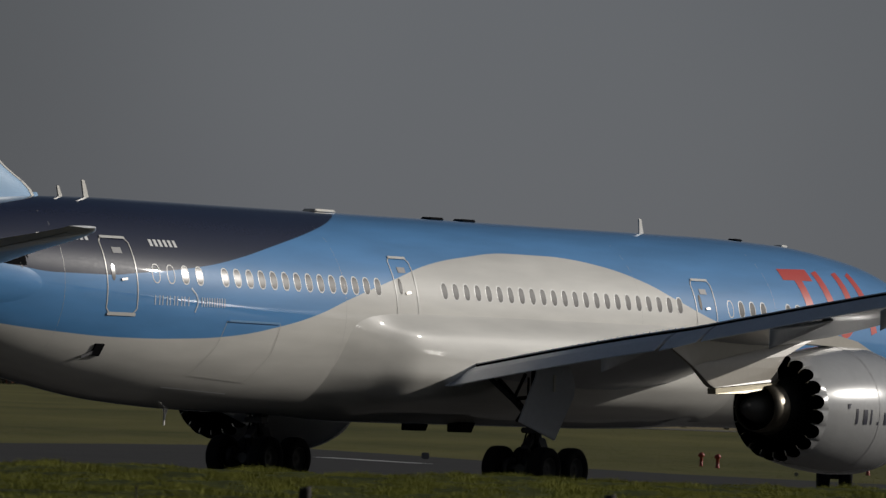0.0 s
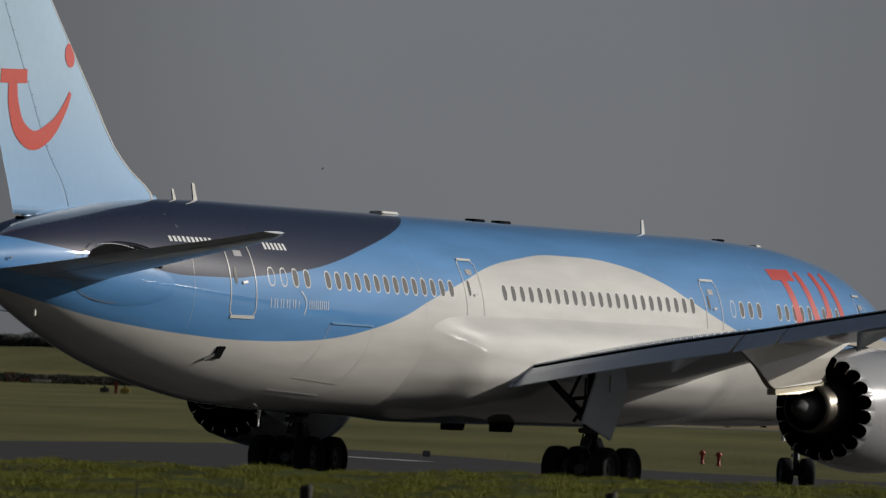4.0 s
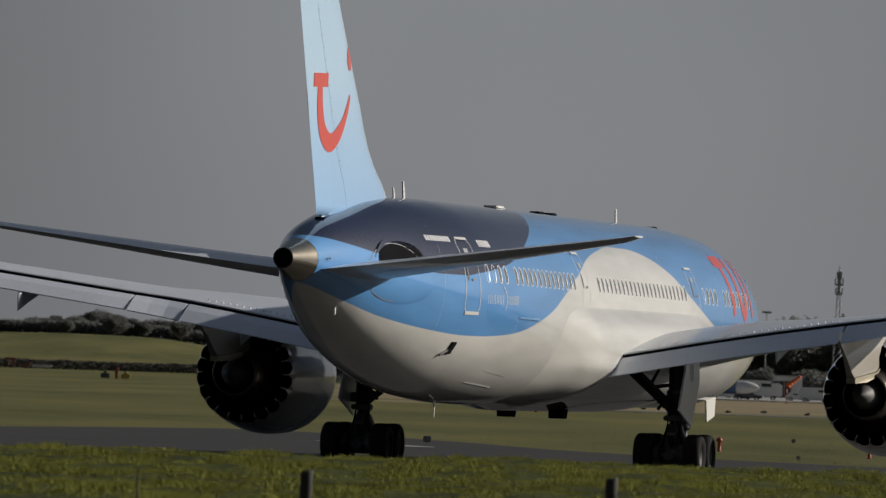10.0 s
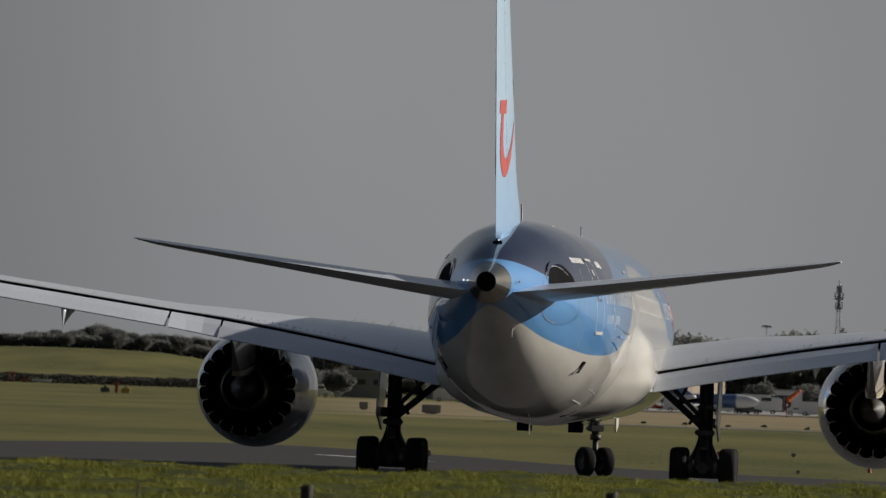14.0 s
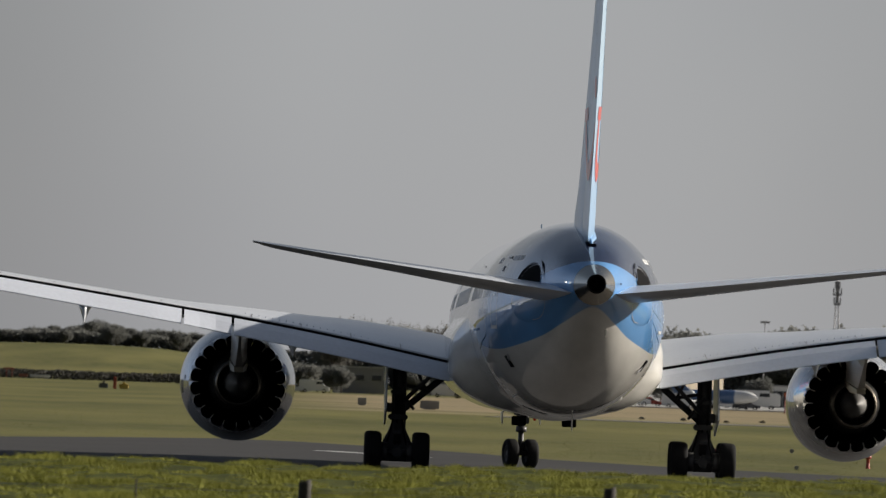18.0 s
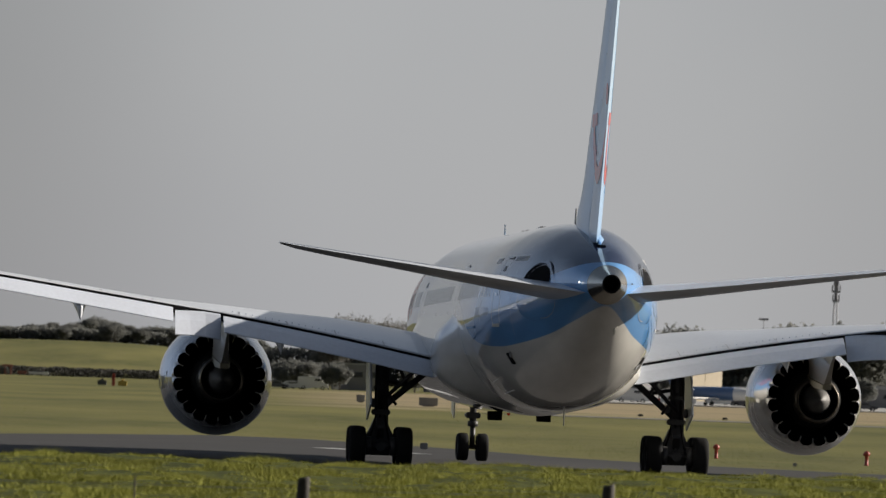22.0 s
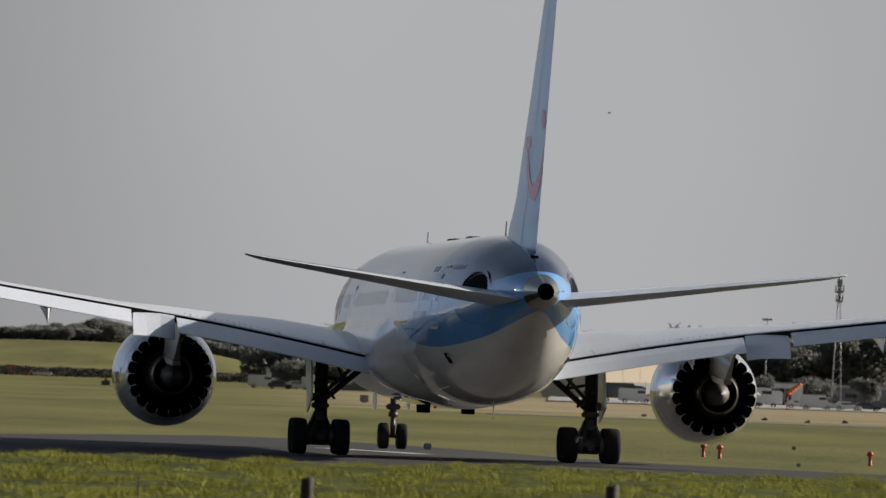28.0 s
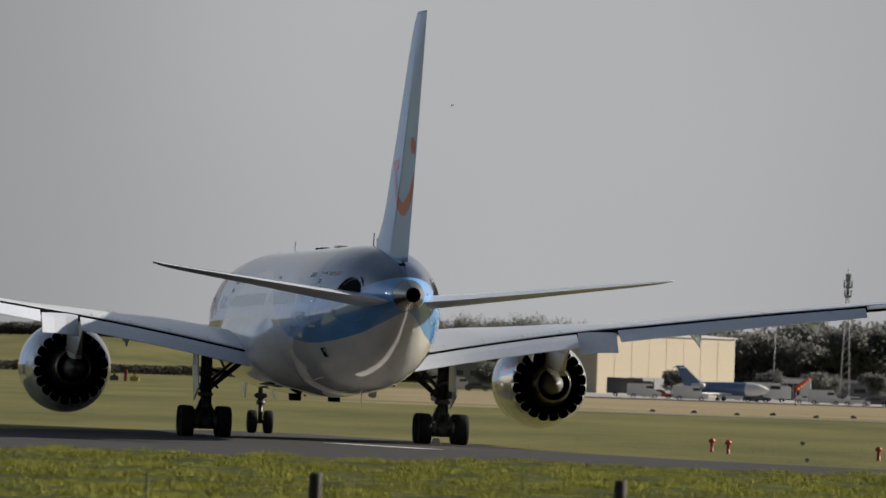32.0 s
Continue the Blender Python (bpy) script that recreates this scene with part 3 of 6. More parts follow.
def ground_z(x, y):
    z = FIELD_Z + (BANK_Z - FIELD_Z) * (1 - ease(151 + 2.0 * math.sin(x * 0.35) + 0.8 * math.sin(x * 1.1), 185, y))
    if y < 185:
        z += (0.06 * noise.noise((x * 0.45, y * 0.16, 0)) + 0.035 * noise.noise((x * 1.3, y * 0.4, 3)) + 0.02 * noise.noise((x * 3.1, y * 0.9, 5))) * (1 - ease(150, 185, y))
    if y > 395:
        z += 0.12 * noise.noise((x * 0.01, y * 0.006, 7)) * ease(395, 600, y)
    hill = ease(2080, 2650, y) * (1 - ease(2900, 3600, y))
    z += hill * (9.6 + 0.8 * math.sin(x * 0.04)) * (1 - ease(-92, -18, x)) 
    return z


def build_ground():
    ys = list(np.arange(-400, 40, 40)) + list(np.arange(40, 90, 5)) + list(np.arange(90, 190, 0.6)) + list(np.arange(190, 420, 10)) + list(np.arange(420, 1000, 20)) + list(np.arange(1000, 3700, 50)) + [4000, 4400, 4900]
    s = np.linspace(-1, 1, 221)
    xs = np.sign(s) * (16 * np.abs(s) + 2484 * np.abs(s) ** 7)
    v = [(x, y, ground_z(x, y)) for y in ys for x in xs]
    k = len(xs)
    fc, mi = [], []
    for i in range(len(ys) - 1):
        for j in range(k - 1):
            a = i * k + j
            fc.append((a, a + 1, a + 1 + k, a + k))
            mi.append(1 if ys[i] < 195 else 0)
    ob = new("ground", mesh_ob("ground", v, fc, [M["field"], M["bank"]], True, mi))
    tagged(ob, "broad flat airfield grass with a low bank in front", "grass field", "", "structure")
    # paved pad and the end of the runway
    pad = [(-160, 215), (80, 215), (66, 232), (32, 280), (16.2, 307), (9.0, 319), (4.5, 333), (1.8, 349), (-1.6, 364), (-6, 379), (-10, 382), (-14, 368), (-19, 347), (-40, 344), (-160, 346)]
    me = prism("runway", pad, "Z", -0.5, FIELD_Z + 0.03, M["tarmac"])
    tagged(new("runway", me), "dark grey asphalt runway end with worn markings", "runway", "", "structure")
    taxi = prism("taxiway", [(4, 728), (70, 722), (70, 742), (6, 746)], "Z", -0.4, FIELD_Z + 0.03, M["old_paving"])
    tagged(new("taxiway", taxi), "narrow grey taxiway across the far grass", "taxiway", "", "structure")
    stripe = prism("runway_line", [(-4.9, 337), (-4.1, 337), (-0.1, 325.5), (-0.9, 325.5)], "Z", FIELD_Z + 0.031, FIELD_Z + 0.036, M["line"])
    tagged(new("runway_line", stripe), "worn white painted line on the asphalt", "line", "", "structure")


def grass_stuff():
    """Blades as single slender triangles, on the bank and thinner over the fields."""
    rng = np.random.default_rng(5)

    def blades(name, label, mat, n, place, wide, tall, lean=0.5):
        v, fc = [], []
        for i in range(n):
            x, y, d = place()
            z = ground_z(x, y) - 0.02
            th = rng.uniform(0, math.pi)
            w, hgt = wide * rng.uniform(0.6, 1.4), tall * rng.uniform(0.35, 1.35) * d
            c, s = math.cos(th) * w, math.sin(th) * w
            lx, ly = rng.normal(0, lean) * hgt, rng.normal(0, lean) * hgt
            o = len(v)
            v += [(x - c, y - s, z), (x + c, y + s, z), (x + lx, y + ly, z + hgt)]
            fc.append((o, o + 1, o + 2))
        ob = new(name, mesh_ob(name, v, fc, mat))
        return tagged(ob, label, "grass", "", "stuff")

    def clump(x, y):
        return 0.08 + 1.45 * max(0, 0.34 + 1.0 * noise.noise((x * 1.1, y * 0.22, 2)) + 0.8 * noise.noise((x * 4.6, y * 1.5, 9)))

    def on_bank():
        while True:
            y = rng.uniform(98, 160)
            x = rng.uniform(-0.058, 0.058) * y
            d = clump(x, y)
            if rng.uniform() < d:
                return x, y, d
    blades("bank_grass", "lush uneven green grass on the bank", M["blade"], 340000, on_bank, 0.0052, 0.072, 0.6)

    def on_field():
        while True:
            y = 1 / rng.uniform(1 / 1000, 1 / 290)
            x = rng.uniform(-0.06, 0.06) * y
            edge = 347 if x < -19 else (384 if x < 1.8 else 351 - (x - 1.8) * 2.9)
            if y > edge + 2:
                stripe = 0.75 + 0.25 * noise.noise((x * 0.004, y * 0.016, 4))
                return x, y, stripe
    blades("field_grass", "short mown green airfield grass", M["blade_far"], 70000, on_field, 0.04, 0.04, 1.2)


build_ground()
grass_stuff()


# ---- the passenger jet: x forward from the main wheels, y to its left, z up ----
jet = tagged(new("passenger_jet"), "twin-engined passenger jet in blue and white paint, flaps lowered", "aeroplane")
HULL = smooth_table([  # x, top, bottom, half width, height of the widest line
    (-30.95, 6.05, 5.50, 0.28, 5.78), (-29.4, 6.36, 5.18, 0.60, 5.77), (-27.5, 6.85, 4.60, 1.05, 5.75), (-25, 7.25, 3.75, 1.55, 5.6), (-22, 7.6, 2.95, 2.1, 5.3),
    (-19, 7.75, 2.42, 2.48, 5.1), (-16, 7.8, 2.08, 2.74, 4.95), (-12, 7.8, 1.90, 2.87, 4.85), (-8, 7.8, 1.86, 2.885, 4.83), (15, 7.8, 1.86, 2.885, 4.83),
    (20, 7.7, 1.87, 2.8, 4.8), (24, 7.35, 1.99, 2.5, 4.7), (27, 6.7, 2.32, 2.05, 4.6), (29.5, 5.75, 2.85, 1.4, 4.4), (31, 5.0, 3.45, 0.75, 4.25), (31.8, 4.25, 4.1, 0.05, 4.2)])


def hull_ring(x, seg=144, grow=0.0):
    zt, zb, w, zm = HULL(x)
    out = []
    for j in range(seg):
        a = 2 * math.pi * j / seg
        s = math.sin(a)
        out.append((x, (w + grow) * math.cos(a), zm + ((zt - zm) if s > 0 else (zm - zb)) * s + grow * s))
    return out


def hull_point(x, z, side, off=0.005):
    """The skin at station x and height z, on the left (1) or right (-1) side, lifted by off."""
    zt, zb, w, zm = HULL(x)
    b = (zt - zm) if z > zm else (zm - zb)
    q = min(abs((z - zm) / b), 0.995)
    y = w * math.sqrt(1 - q * q)
    nn = Vector((0, y / (w * w), (z - zm) / (b * b))).normalized()
    return Vector((x, side * (y + nn.y * off), z + nn.z * off))


def hull_frame(x, z, side, off=0.0):
    """Pose on the skin: local x along the hull, y up the skin, z outwards."""
    p = hull_point(x, z, side, off)
    tx = (hull_point(x + 0.1, z, side, off) - hull_point(x - 0.1, z, side, off)).normalized()
    tz = (hull_point(x, z + 0.1, side, off) - hull_point(x, z - 0.1, side, off)).normalized()
    n = tx.cross(tz) * (-side)
    tz = n.cross(tx) if side < 0 else n.cross(tx)
    m = Matrix((tx, tz, n)).transposed().to_4x4()
    m.translation = p
    return m


def ribbon(name, pts, widths, mat, surf, lanes=3, step=0.12):
    """A painted stroke along pts (x, z) laid on a surface surf(x, z)."""
    if isinstance(widths, (int, float)):
        widths = [widths] * len(pts)
    q = []
    for (a, wa), (b, wb) in zip(zip(pts, widths), zip(pts[1:], widths[1:])):
        k = max(1, int(math.hypot(b[0] - a[0], b[1] - a[1]) / step))
        q += [(a[0] + (b[0] - a[0]) * i / k, a[1] + (b[1] - a[1]) * i / k, wa + (wb - wa) * i / k) for i in range(k)]
    q.append((*pts[-1], widths[-1]))
    v, fc = [], []
    for i, (x, z, w) in enumerate(q):
        a, b = q[max(i - 1, 0)], q[min(i + 1, len(q) - 1)]
        dx, dz = b[0] - a[0], b[1] - a[1]
        ll = math.hypot(dx, dz) or 1
        for j in range(lanes + 1):
            o = (j / lanes - 0.5) * w
            v.append(surf(x - dz / ll * o, z + dx / ll * o))
    k = lanes + 1
    for i in range(len(q) - 1):
        for j in range(lanes):
            a = i * k + j
            fc.append((a, a + 1, a + 1 + k, a + k))
    return mesh_ob(name, v, fc, mat, True)


def curve_pts(ctrl, n=8):
    """Smooth line through control points."""
    c = [Vector(p) for p in ctrl]
    c = [c[0] * 2 - c[1]] + c + [c[-1] * 2 - c[-2]]
    out = []
    for i in range(1, len(c) - 2):
        for j in range(n):
            t = j / n
            out.append(tuple(0.5 * (2 * c[i] + (c[i + 1] - c[i - 1]) * t + (2 * c[i - 1] - 5 * c[i] + 4 * c[i + 1] - c[i + 2]) * t * t + (3 * c[i] - c[i - 1] - 3 * c[i + 1] + c[i + 2]) * t**3)))
    return out + [tuple(c[-2])]


def build_fuselage():
    xs = list(np.arange(-29.4, -8, 0.4)) + list(np.arange(-8, 15, 1.0)) + list(np.arange(15, 31.7, 0.35)) + [31.8]
    fus = part("fuselage", loft("fuselage", [hull_ring(x) for x in xs], M["livery"], True, False), jet, "blue, navy and white painted round fuselage")
    cone = part("tail_cone", loft("tail_cone", [hull_ring(x, 48) for x in np.linspace(-30.95, -29.42, 8)], M["cone"], True, False), jet, "bare metal tail cone with dark exhaust hole")
    part("exhaust_hole", revolve("exhaust_hole", [(-30.97, 0.25), (-30.9, 0.235), (-30.6, 0.22), (-30.2, 0.20), (-30.2, 0.0)], M["exhaust"], (0, 0, 5.78), 24), cone, "dark round exhaust hole")
    part("exhaust_lip", revolve("exhaust_lip", [(-30.9, 0.285), (-31.0, 0.275), (-31.0, 0.235), (-30.9, 0.225)], M["exhaust"], (0, 0, 5.78), 28), cone)
    # windows
    def oval(w, hh, k=20):
        out = []
        for i in range(k):
            a = 2 * math.pi * i / k
            c, s = math.cos(a), math.sin(a)
            out.append((w / 2 * abs(c) ** 0.8 * (1 if c > 0 else -1), hh / 2 * abs(s) ** 0.8 * (1 if s > 0 else -1)))
        return out
    def bend(p, lift):
        return (p[0], p[1], lift - p[1] * p[1] / 5.8)
    rings = [oval(0.360, 0.570), oval(0.350, 0.560), oval(0.305, 0.51), oval(0.290, 0.49)]
    lifts = [-0.006, 0.004, 0.005, 0.002]
    frame_me = loft("window_frame", [[bend(p, q) for p in r] for r, q in zip(rings, lifts)], M["frame"], True, False, False)
    pv = []
    for i in range(11):
        q = math.sin(math.pi * (i / 10 - 0.5))
        hw = 0.1425 * max(1 - abs(q) ** 2.5, 0.0) ** 0.4
        pv += [bend((-hw, 0.239 * q), 0.003), bend((hw, 0.239 * q), 0.003)]
    pane_me = mesh_ob("window_pane", pv, [(2 * i, 2 * i + 1, 2 * i + 3, 2 * i + 2) for i in range(10)], M["pane"], True)
    spots = [-17.15 + 0.66 * i for i in range(4)] + [-13.96 + 0.593 * i for i in range(14)] + [-2.72 + 0.5986 * i for i in range(23)] + [13.45 + 0.66 * i for i in range(4)] + [17.0 + 0.62 * i for i in range(9)]
    for side in (-1, 1):
        for x in spots:
            m = hull_frame(x, 5.70 - 0.005 * (x + 17), side, 0.0)
            w = part("window_frame", frame_me, fus, "white oval cabin window frame", m)
            if min(abs(x - q) for q in (-17.15, -16.49, 13.45)) > 0.05:      # three are blanked
                part("window_pane", pane_me, w, "dark window pane")
    # cabin doors: outline, sill, handle and small pane
    for side in (-1, 1):
        def skin(x, z, s=side):
            return hull_point(x, z, s, 0.012)
        for x0, x1, z0, z1 in ((-19.27, -18.0, 4.56, 6.64), (-5.33, -4.22, 4.58, 6.52), (11.42, 12.58, 4.58, 6.38), (24.2, 25.2, 4.55, 6.2)):
            c = 0.13
            o = [(x0 + c, z0), (x1 - c, z0), (x1, z0 + c), (x1, z1 - c), (x1 - c, z1), (x0 + c, z1), (x0, z1 - c), (x0, z0 + c), (x0 + c, z0)]
            d = part("door_outline", ribbon("door_outline", o, 0.040, M["frame"], skin, 1, 0.2), fus, "pale outline of a closed cabin door")
            part("door_sill", ribbon("door_sill", [(x0 + 0.05, z0 - 0.03), (x1 - 0.05, z0 - 0.03)], 0.085, M["frame"], lambda x, z, s=side: hull_point(x, z, s, 0.03), 2, 0.2), d)
            part("door_head", ribbon("door_head", [(x0 + 0.1, z1), (x1 - 0.1, z1)], 0.07, M["frame"], lambda x, z, s=side: hull_point(x, z, s, 0.03), 2, 0.2), d)
            xm = (x0 + x1) / 2
            part("door_handle", ribbon("door_handle", [(xm - 0.05, z0 + 0.92), (xm + 0.20, z0 + 0.95)], 0.07, M["chrome"], lambda x, z, s=side: hull_point(x, z, s, 0.035), 2, 0.2), d, "bright metal door handle")
            part("vent_plate", ribbon("vent_plate", [(xm - 0.2, z1 - 0.35), (xm + 0.2, z1 - 0.35)], 0.16, M["seam"], lambda x, z, s=side: hull_point(x, z, s, 0.012), 1, 0.2), d)
            m = hull_frame(x0 + 0.28, z0 + 1.12, side, 0.006) @ Matrix.Diagonal((0.55, 1.0, 1, 1))
            part("door_pane", pane_me, d, "narrow dark door pane", m)
        # cargo door seams, vent, steps of the skin
        cargo = [(-13.9, 4.46), (-14.15, 3.7), (-14.7, 2.9), (-11.9, 2.75), (-11.4, 3.6), (-11.3, 4.44)]
        part("cargo_door_seam", ribbon("cargo_door_seam", cargo, 0.016, M["faint_seam"], skin, 1, 0.2), fus)
        part("cargo_door_hinge", ribbon("cargo_door_hinge", [(-13.83, 4.48), (-11.36, 4.46)], 0.06, M["hinge"], lambda x, z, s=side: hull_point(x, z, s, 0.045), 2, 0.25), fus, "long blue hinge of the cargo door")
        part("skin_seam", ribbon("skin_seam", [(-15.3, 2.55), (-12.2, 2.42)], 0.03, M["bar"], skin, 1, 0.2), fus)
        for xs_ in (-8.0, 8.2, 16.2, -21.0):
            part("skin_joint", ribbon("skin_joint", [(xs_, z) for z in np.linspace(2.9, 7.3, 14)], 0.010, M["faint_seam"], lambda x, z, s=side: hull_point(x, z, s, 0.006), 1, 0.4), fus)
        # red sign of three strokes (plain shapes)
        for pts, w in (([(17.35, 6.72), (19.25, 6.74)], [0.34, 0.36]), ([(18.30, 6.66), (18.42, 6.0), (18.62, 5.0)], [0.46, 0.48, 0.46]),
                       (curve_pts([(19.72, 6.86), (19.86, 6.1), (20.02, 5.45), (20.55, 5.02), (21.1, 5.4), (21.2, 6.1), (21.12, 6.86)]), 0.42), ([(22.15, 6.86), (22.6, 5.0)], [0.42, 0.42])):
            part("red_sign_stroke", ribbon("red_sign_stroke", pts, w, M["red"], lambda x, z, s=side: hull_point(x if s < 0 else 39.95 - x, z, s, 0.008), 4, 0.12), fus, "bold red painted stroke of the airline sign")
        # unreadable or private lettering as bars
        for x, z, n, w, hh in ((-17.05, 6.55, 6, 0.13, 0.19), (-21.75, 6.60, 10, 0.13, 0.15)):
            for i in range(n):
                xa = x + i * (w + 0.09 if n == 6 else w + 0.085)
                part("letter_bar", ribbon("letter_bar", [(xa, z), (xa + w, z)], hh, M["bar"], lambda a, b, s=side: hull_point(a, b, s, 0.008), 2, 0.1), fus, "white bar in place of a letter")
        for xa, wide in [(-17.27 + 0.325 * i, 0.19) for i in range(5)] + [(-15.17 + 0.235 * i, 0.12) for i in range(5)]:
            for xb in (xa, xa + wide):
                part("letter_bar", ribbon("letter_bar", [(xb, 4.96), (xb + 0.04, 4.96)], 0.26, M["pale_mark"], lambda a, b, s=side: hull_point(a, b, s, 0.008), 2, 0.1), fus, "thin pale bar in place of a letter")
        arc = curve_pts([(-15.62, 5.34), (-15.40, 5.14), (-15.34, 4.92), (-15.46, 4.66)])
        part("arc_mark", ribbon("arc_mark", arc, 0.05, M["pale_mark"], skin, 1, 0.1), fus)
        # outflow vent: dark hatch with a small door
        m = hull_frame(-19.05, 3.52, side, 0.0)
        vent = part("outflow_vent", box("outflow_vent", (0, 0, 0.0), (0.36, 0.40, 0.08), M["dark"], 0.01), fus, "dark square outflow vent", m)
        part("vent_flap", box("vent_flap", (-0.33, -0.16, 0.03), (0.40, 0.10, 0.02), M["seam"], 0.004, 25), vent)
        # tail navigation lamp
        part("tail_lamp", box("tail_lamp", (-28.83, side * 0.79, 5.83), (0.10, 0.05, 0.07), M["lamp"], 0.02), fus, "small clear tail lamp") if side > 0 else part("tail_lamp", box("tail_lamp", (-28.83, -0.79, 5.83), (0.10, 0.05, 0.07), M["lens"], 0.02), fus, "small unlit tail lamp")
    # blade aerials, domes and drain masts along the spine and belly
    def blade(x, z, lx, hgt, lean, name="blade_aerial", y=0.0, sgn=1):
        o = [(x, z), (x + lx, z), (x + lx - lean - 0.05, z + sgn * hgt), (x - lean + 0.06, z + sgn * hgt)]
        return part(name, prism(name, o, "Y", y - 0.02, y + 0.02, M["white"], 0.008), fus, "white blade aerial")
    blade(-18.35, 7.70, 0.22, 0.36, 0.18)
    blade(-17.15, 7.74, 0.26, 0.52, 0.20)
    blade(12.45, 7.76, 0.26, 0.48, 0.12)
    part("aerial_dome", box("aerial_dome", (-5.3, 0, 7.82), (1.1, 0.5, 0.12), M["white"], 0.05), fus, "flat white aerial dome")
    for x, mm in ((0.74, "dark"), (2.5, "dark"), (18.2, "dark"), (21.0, "white")):
        part("beacon_dome", box("beacon_dome", (x, 0, float(HULL(x)[0]) + 0.02), (0.75 if x < 5 else 0.35, 0.35, 0.09), M[mm], 0.03), fus, "low aerial fairing on the roof")
    part("drain_mast", prism("drain_mast", [(-13.15, 1.98), (-12.9, 1.98), (-13.02, 1.72), (-13.05, 1.46), (-13.12, 1.46), (-13.12, 1.72)], "Y", -0.20, -0.165, M["white"], 0.01), fus, "bent white drain mast")
    part("drain_mast", prism("drain_mast", [(-26.9, 4.55), (-26.75, 4.5), (-26.8, 4.30), (-26.88, 4.30)], "Y", -0.50, -0.46, M["white"], 0.01), fus, "small white drain mast")
    part("belly_beacon", revolve("belly_beacon", [(1.66, 0.0), (1.67, 0.04), (1.72, 0.06), (1.80, 0.065)], M["beacon"], (3.2, 0.35, 0), 16, "Z"), fus, "small red belly beacon")
    for y in (0.93, -0.70):
        part("belly_duct", prism("belly_duct", [(1.2, 1.80), (2.1, 1.80), (1.9, 1.50), (1.2, 1.50)], "Y", y - 0.22, y + 0.22, M["dark"], 0.015), fus, "dark square belly duct")
    # fin root fillet and stabiliser root seals
    rings = []
    for x in np.linspace(-26.9, -19.4, 24):
        zt = float(HULL(x)[0])
        w = 0.16 + 0.34 * ease(0, 1, (-19.4 - x) / 3.6) - 0.47 * ease(0, 1, (-25.2 - x) / 1.7)
        rings.append([(x, w * a, zt - 0.16 * abs(a) ** 1.5 * 1.4 + b) for a, b in ((1, -0.12), (0.7, -0.02), (0.35, 0.06), (0, 0.10), (-0.35, 0.06), (-0.7, -0.02), (-1, -0.12), (0, -0.3))])
    part("fin_fillet", loft("fin_fillet", rings, M["fin"]), fus, "pale blue fillet under the fin")
    for side in (-1, 1):
        o = [(-24.5 + 1.85 * math.cos(a), 5.56 + 0.80 * math.sin(a)) for a in np.linspace(0, 2 * math.pi, 41)]
        part("stabiliser_seal", ribbon("stabiliser_seal", o, 0.02, M["seam"], lambda x, z, s=side: hull_point(x, z, s, 0.02), 1, 0.2), fus, "oval seal round the stabiliser root")
        # dark opening above the root and a smooth bulge below it
        xs_ = np.linspace(-25.65, -22.5, 27)
        v, k = [], 7
        for x in xs_:
            top = 5.90 + 0.47 * math.sqrt(max(0, 1 - ((x + 24.08) / 1.6) ** 2))
            v += [hull_point(x, 5.75 + (top - 5.75) * j / (k - 1), side, 0.02) for j in range(k)]
        fc = [(i * k + j, i * k + j + 1, (i + 1) * k + j + 1, (i + 1) * k + j) for i in range(26) for j in range(k - 1)]
        part("stabiliser_slot", mesh_ob("stabiliser_slot", v, fc, M["dark"], True), fus, "dark opening above the stabiliser root")
        arch = [(-24.08 + 1.76 * math.cos(a), 5.90 + 0.57 * math.sin(a)) for a in np.linspace(0.1, math.pi - 0.1, 31)]
        part("slot_rim", ribbon("slot_rim", arch, [0.05 + 0.07 * math.sin(i / 30 * math.pi) for i in range(31)], M["livery"], lambda x, z, s=side: hull_point(x, z, s, 0.05), 3, 0.15), fus, "raised glossy rim over the opening")
        rings = []
        for q in np.linspace(0, 1.0, 11):
            rr = 1.0 - q * 0.999
            rings.append([hull_point(-23.95 + 2.05 * rr * math.cos(a), 5.27 + 0.60 * rr * math.sin(a), side, 0.005 + 0.06 * (1 - rr * rr) ** 0.75 * (0.75 + 0.25 * math.cos(a) * rr)) for a in np.linspace(0, 2 * math.pi, 40, endpoint=False)])
        part("stabiliser_bulge", loft("stabiliser_bulge", rings, M["livery"], True, False, True, side > 0), fus, "smooth glossy blue bulge at the stabiliser root")
    # belly and wing-root fairing: the hull swollen at its lower sides
    SWELL = smooth_table([(-9.2, -0.10), (-8.0, 0.05), (-6.2, 0.45), (-4.6, 0.92), (-3.2, 1.0), (8.5, 1.0), (11.5, 0.75), (14, 0.2), (15.6, -0.10)])
    SHAPE = smooth_table([(1.6, 0.05), (1.9, 0.30), (2.2, 0.78), (2.6, 1.05), (3.0, 1.06), (3.5, 0.84), (4.0, 0.62), (4.4, 0.42), (4.75, 0.14), (5.0, -0.06)])
    rings = []
    for x in np.linspace(-9.2, 15.6, 90):
        zt, zb, w, zm = HULL(x)
        g = float(SWELL(x)[0])
        ring = []
        for j in range(73):
            q = j / 72
            th = math.pi * (0.03 - 1.06 * q)
            y0, z0 = w * math.cos(th), zm + (zm - zb) * math.sin(th)
            o = float(SHAPE(z0)[0]) * g - 0.03 * (1 - min(max(g, 0), 1)) * 2
            ring.append((x, y0 + o * (1 if math.cos(th) > 0 else -1) * min(1, abs(math.cos(th)) * 2.2), z0 - 0.16 * max(g, 0) * max(0, -math.sin(th)) ** 6))
        rings.append(ring)
    fair = part("wing_root_fairing", loft("wing_root_fairing", rings, M["livery"], False, False, True, True), jet, "smooth white wing-root and belly fairing")
    return fus, fair


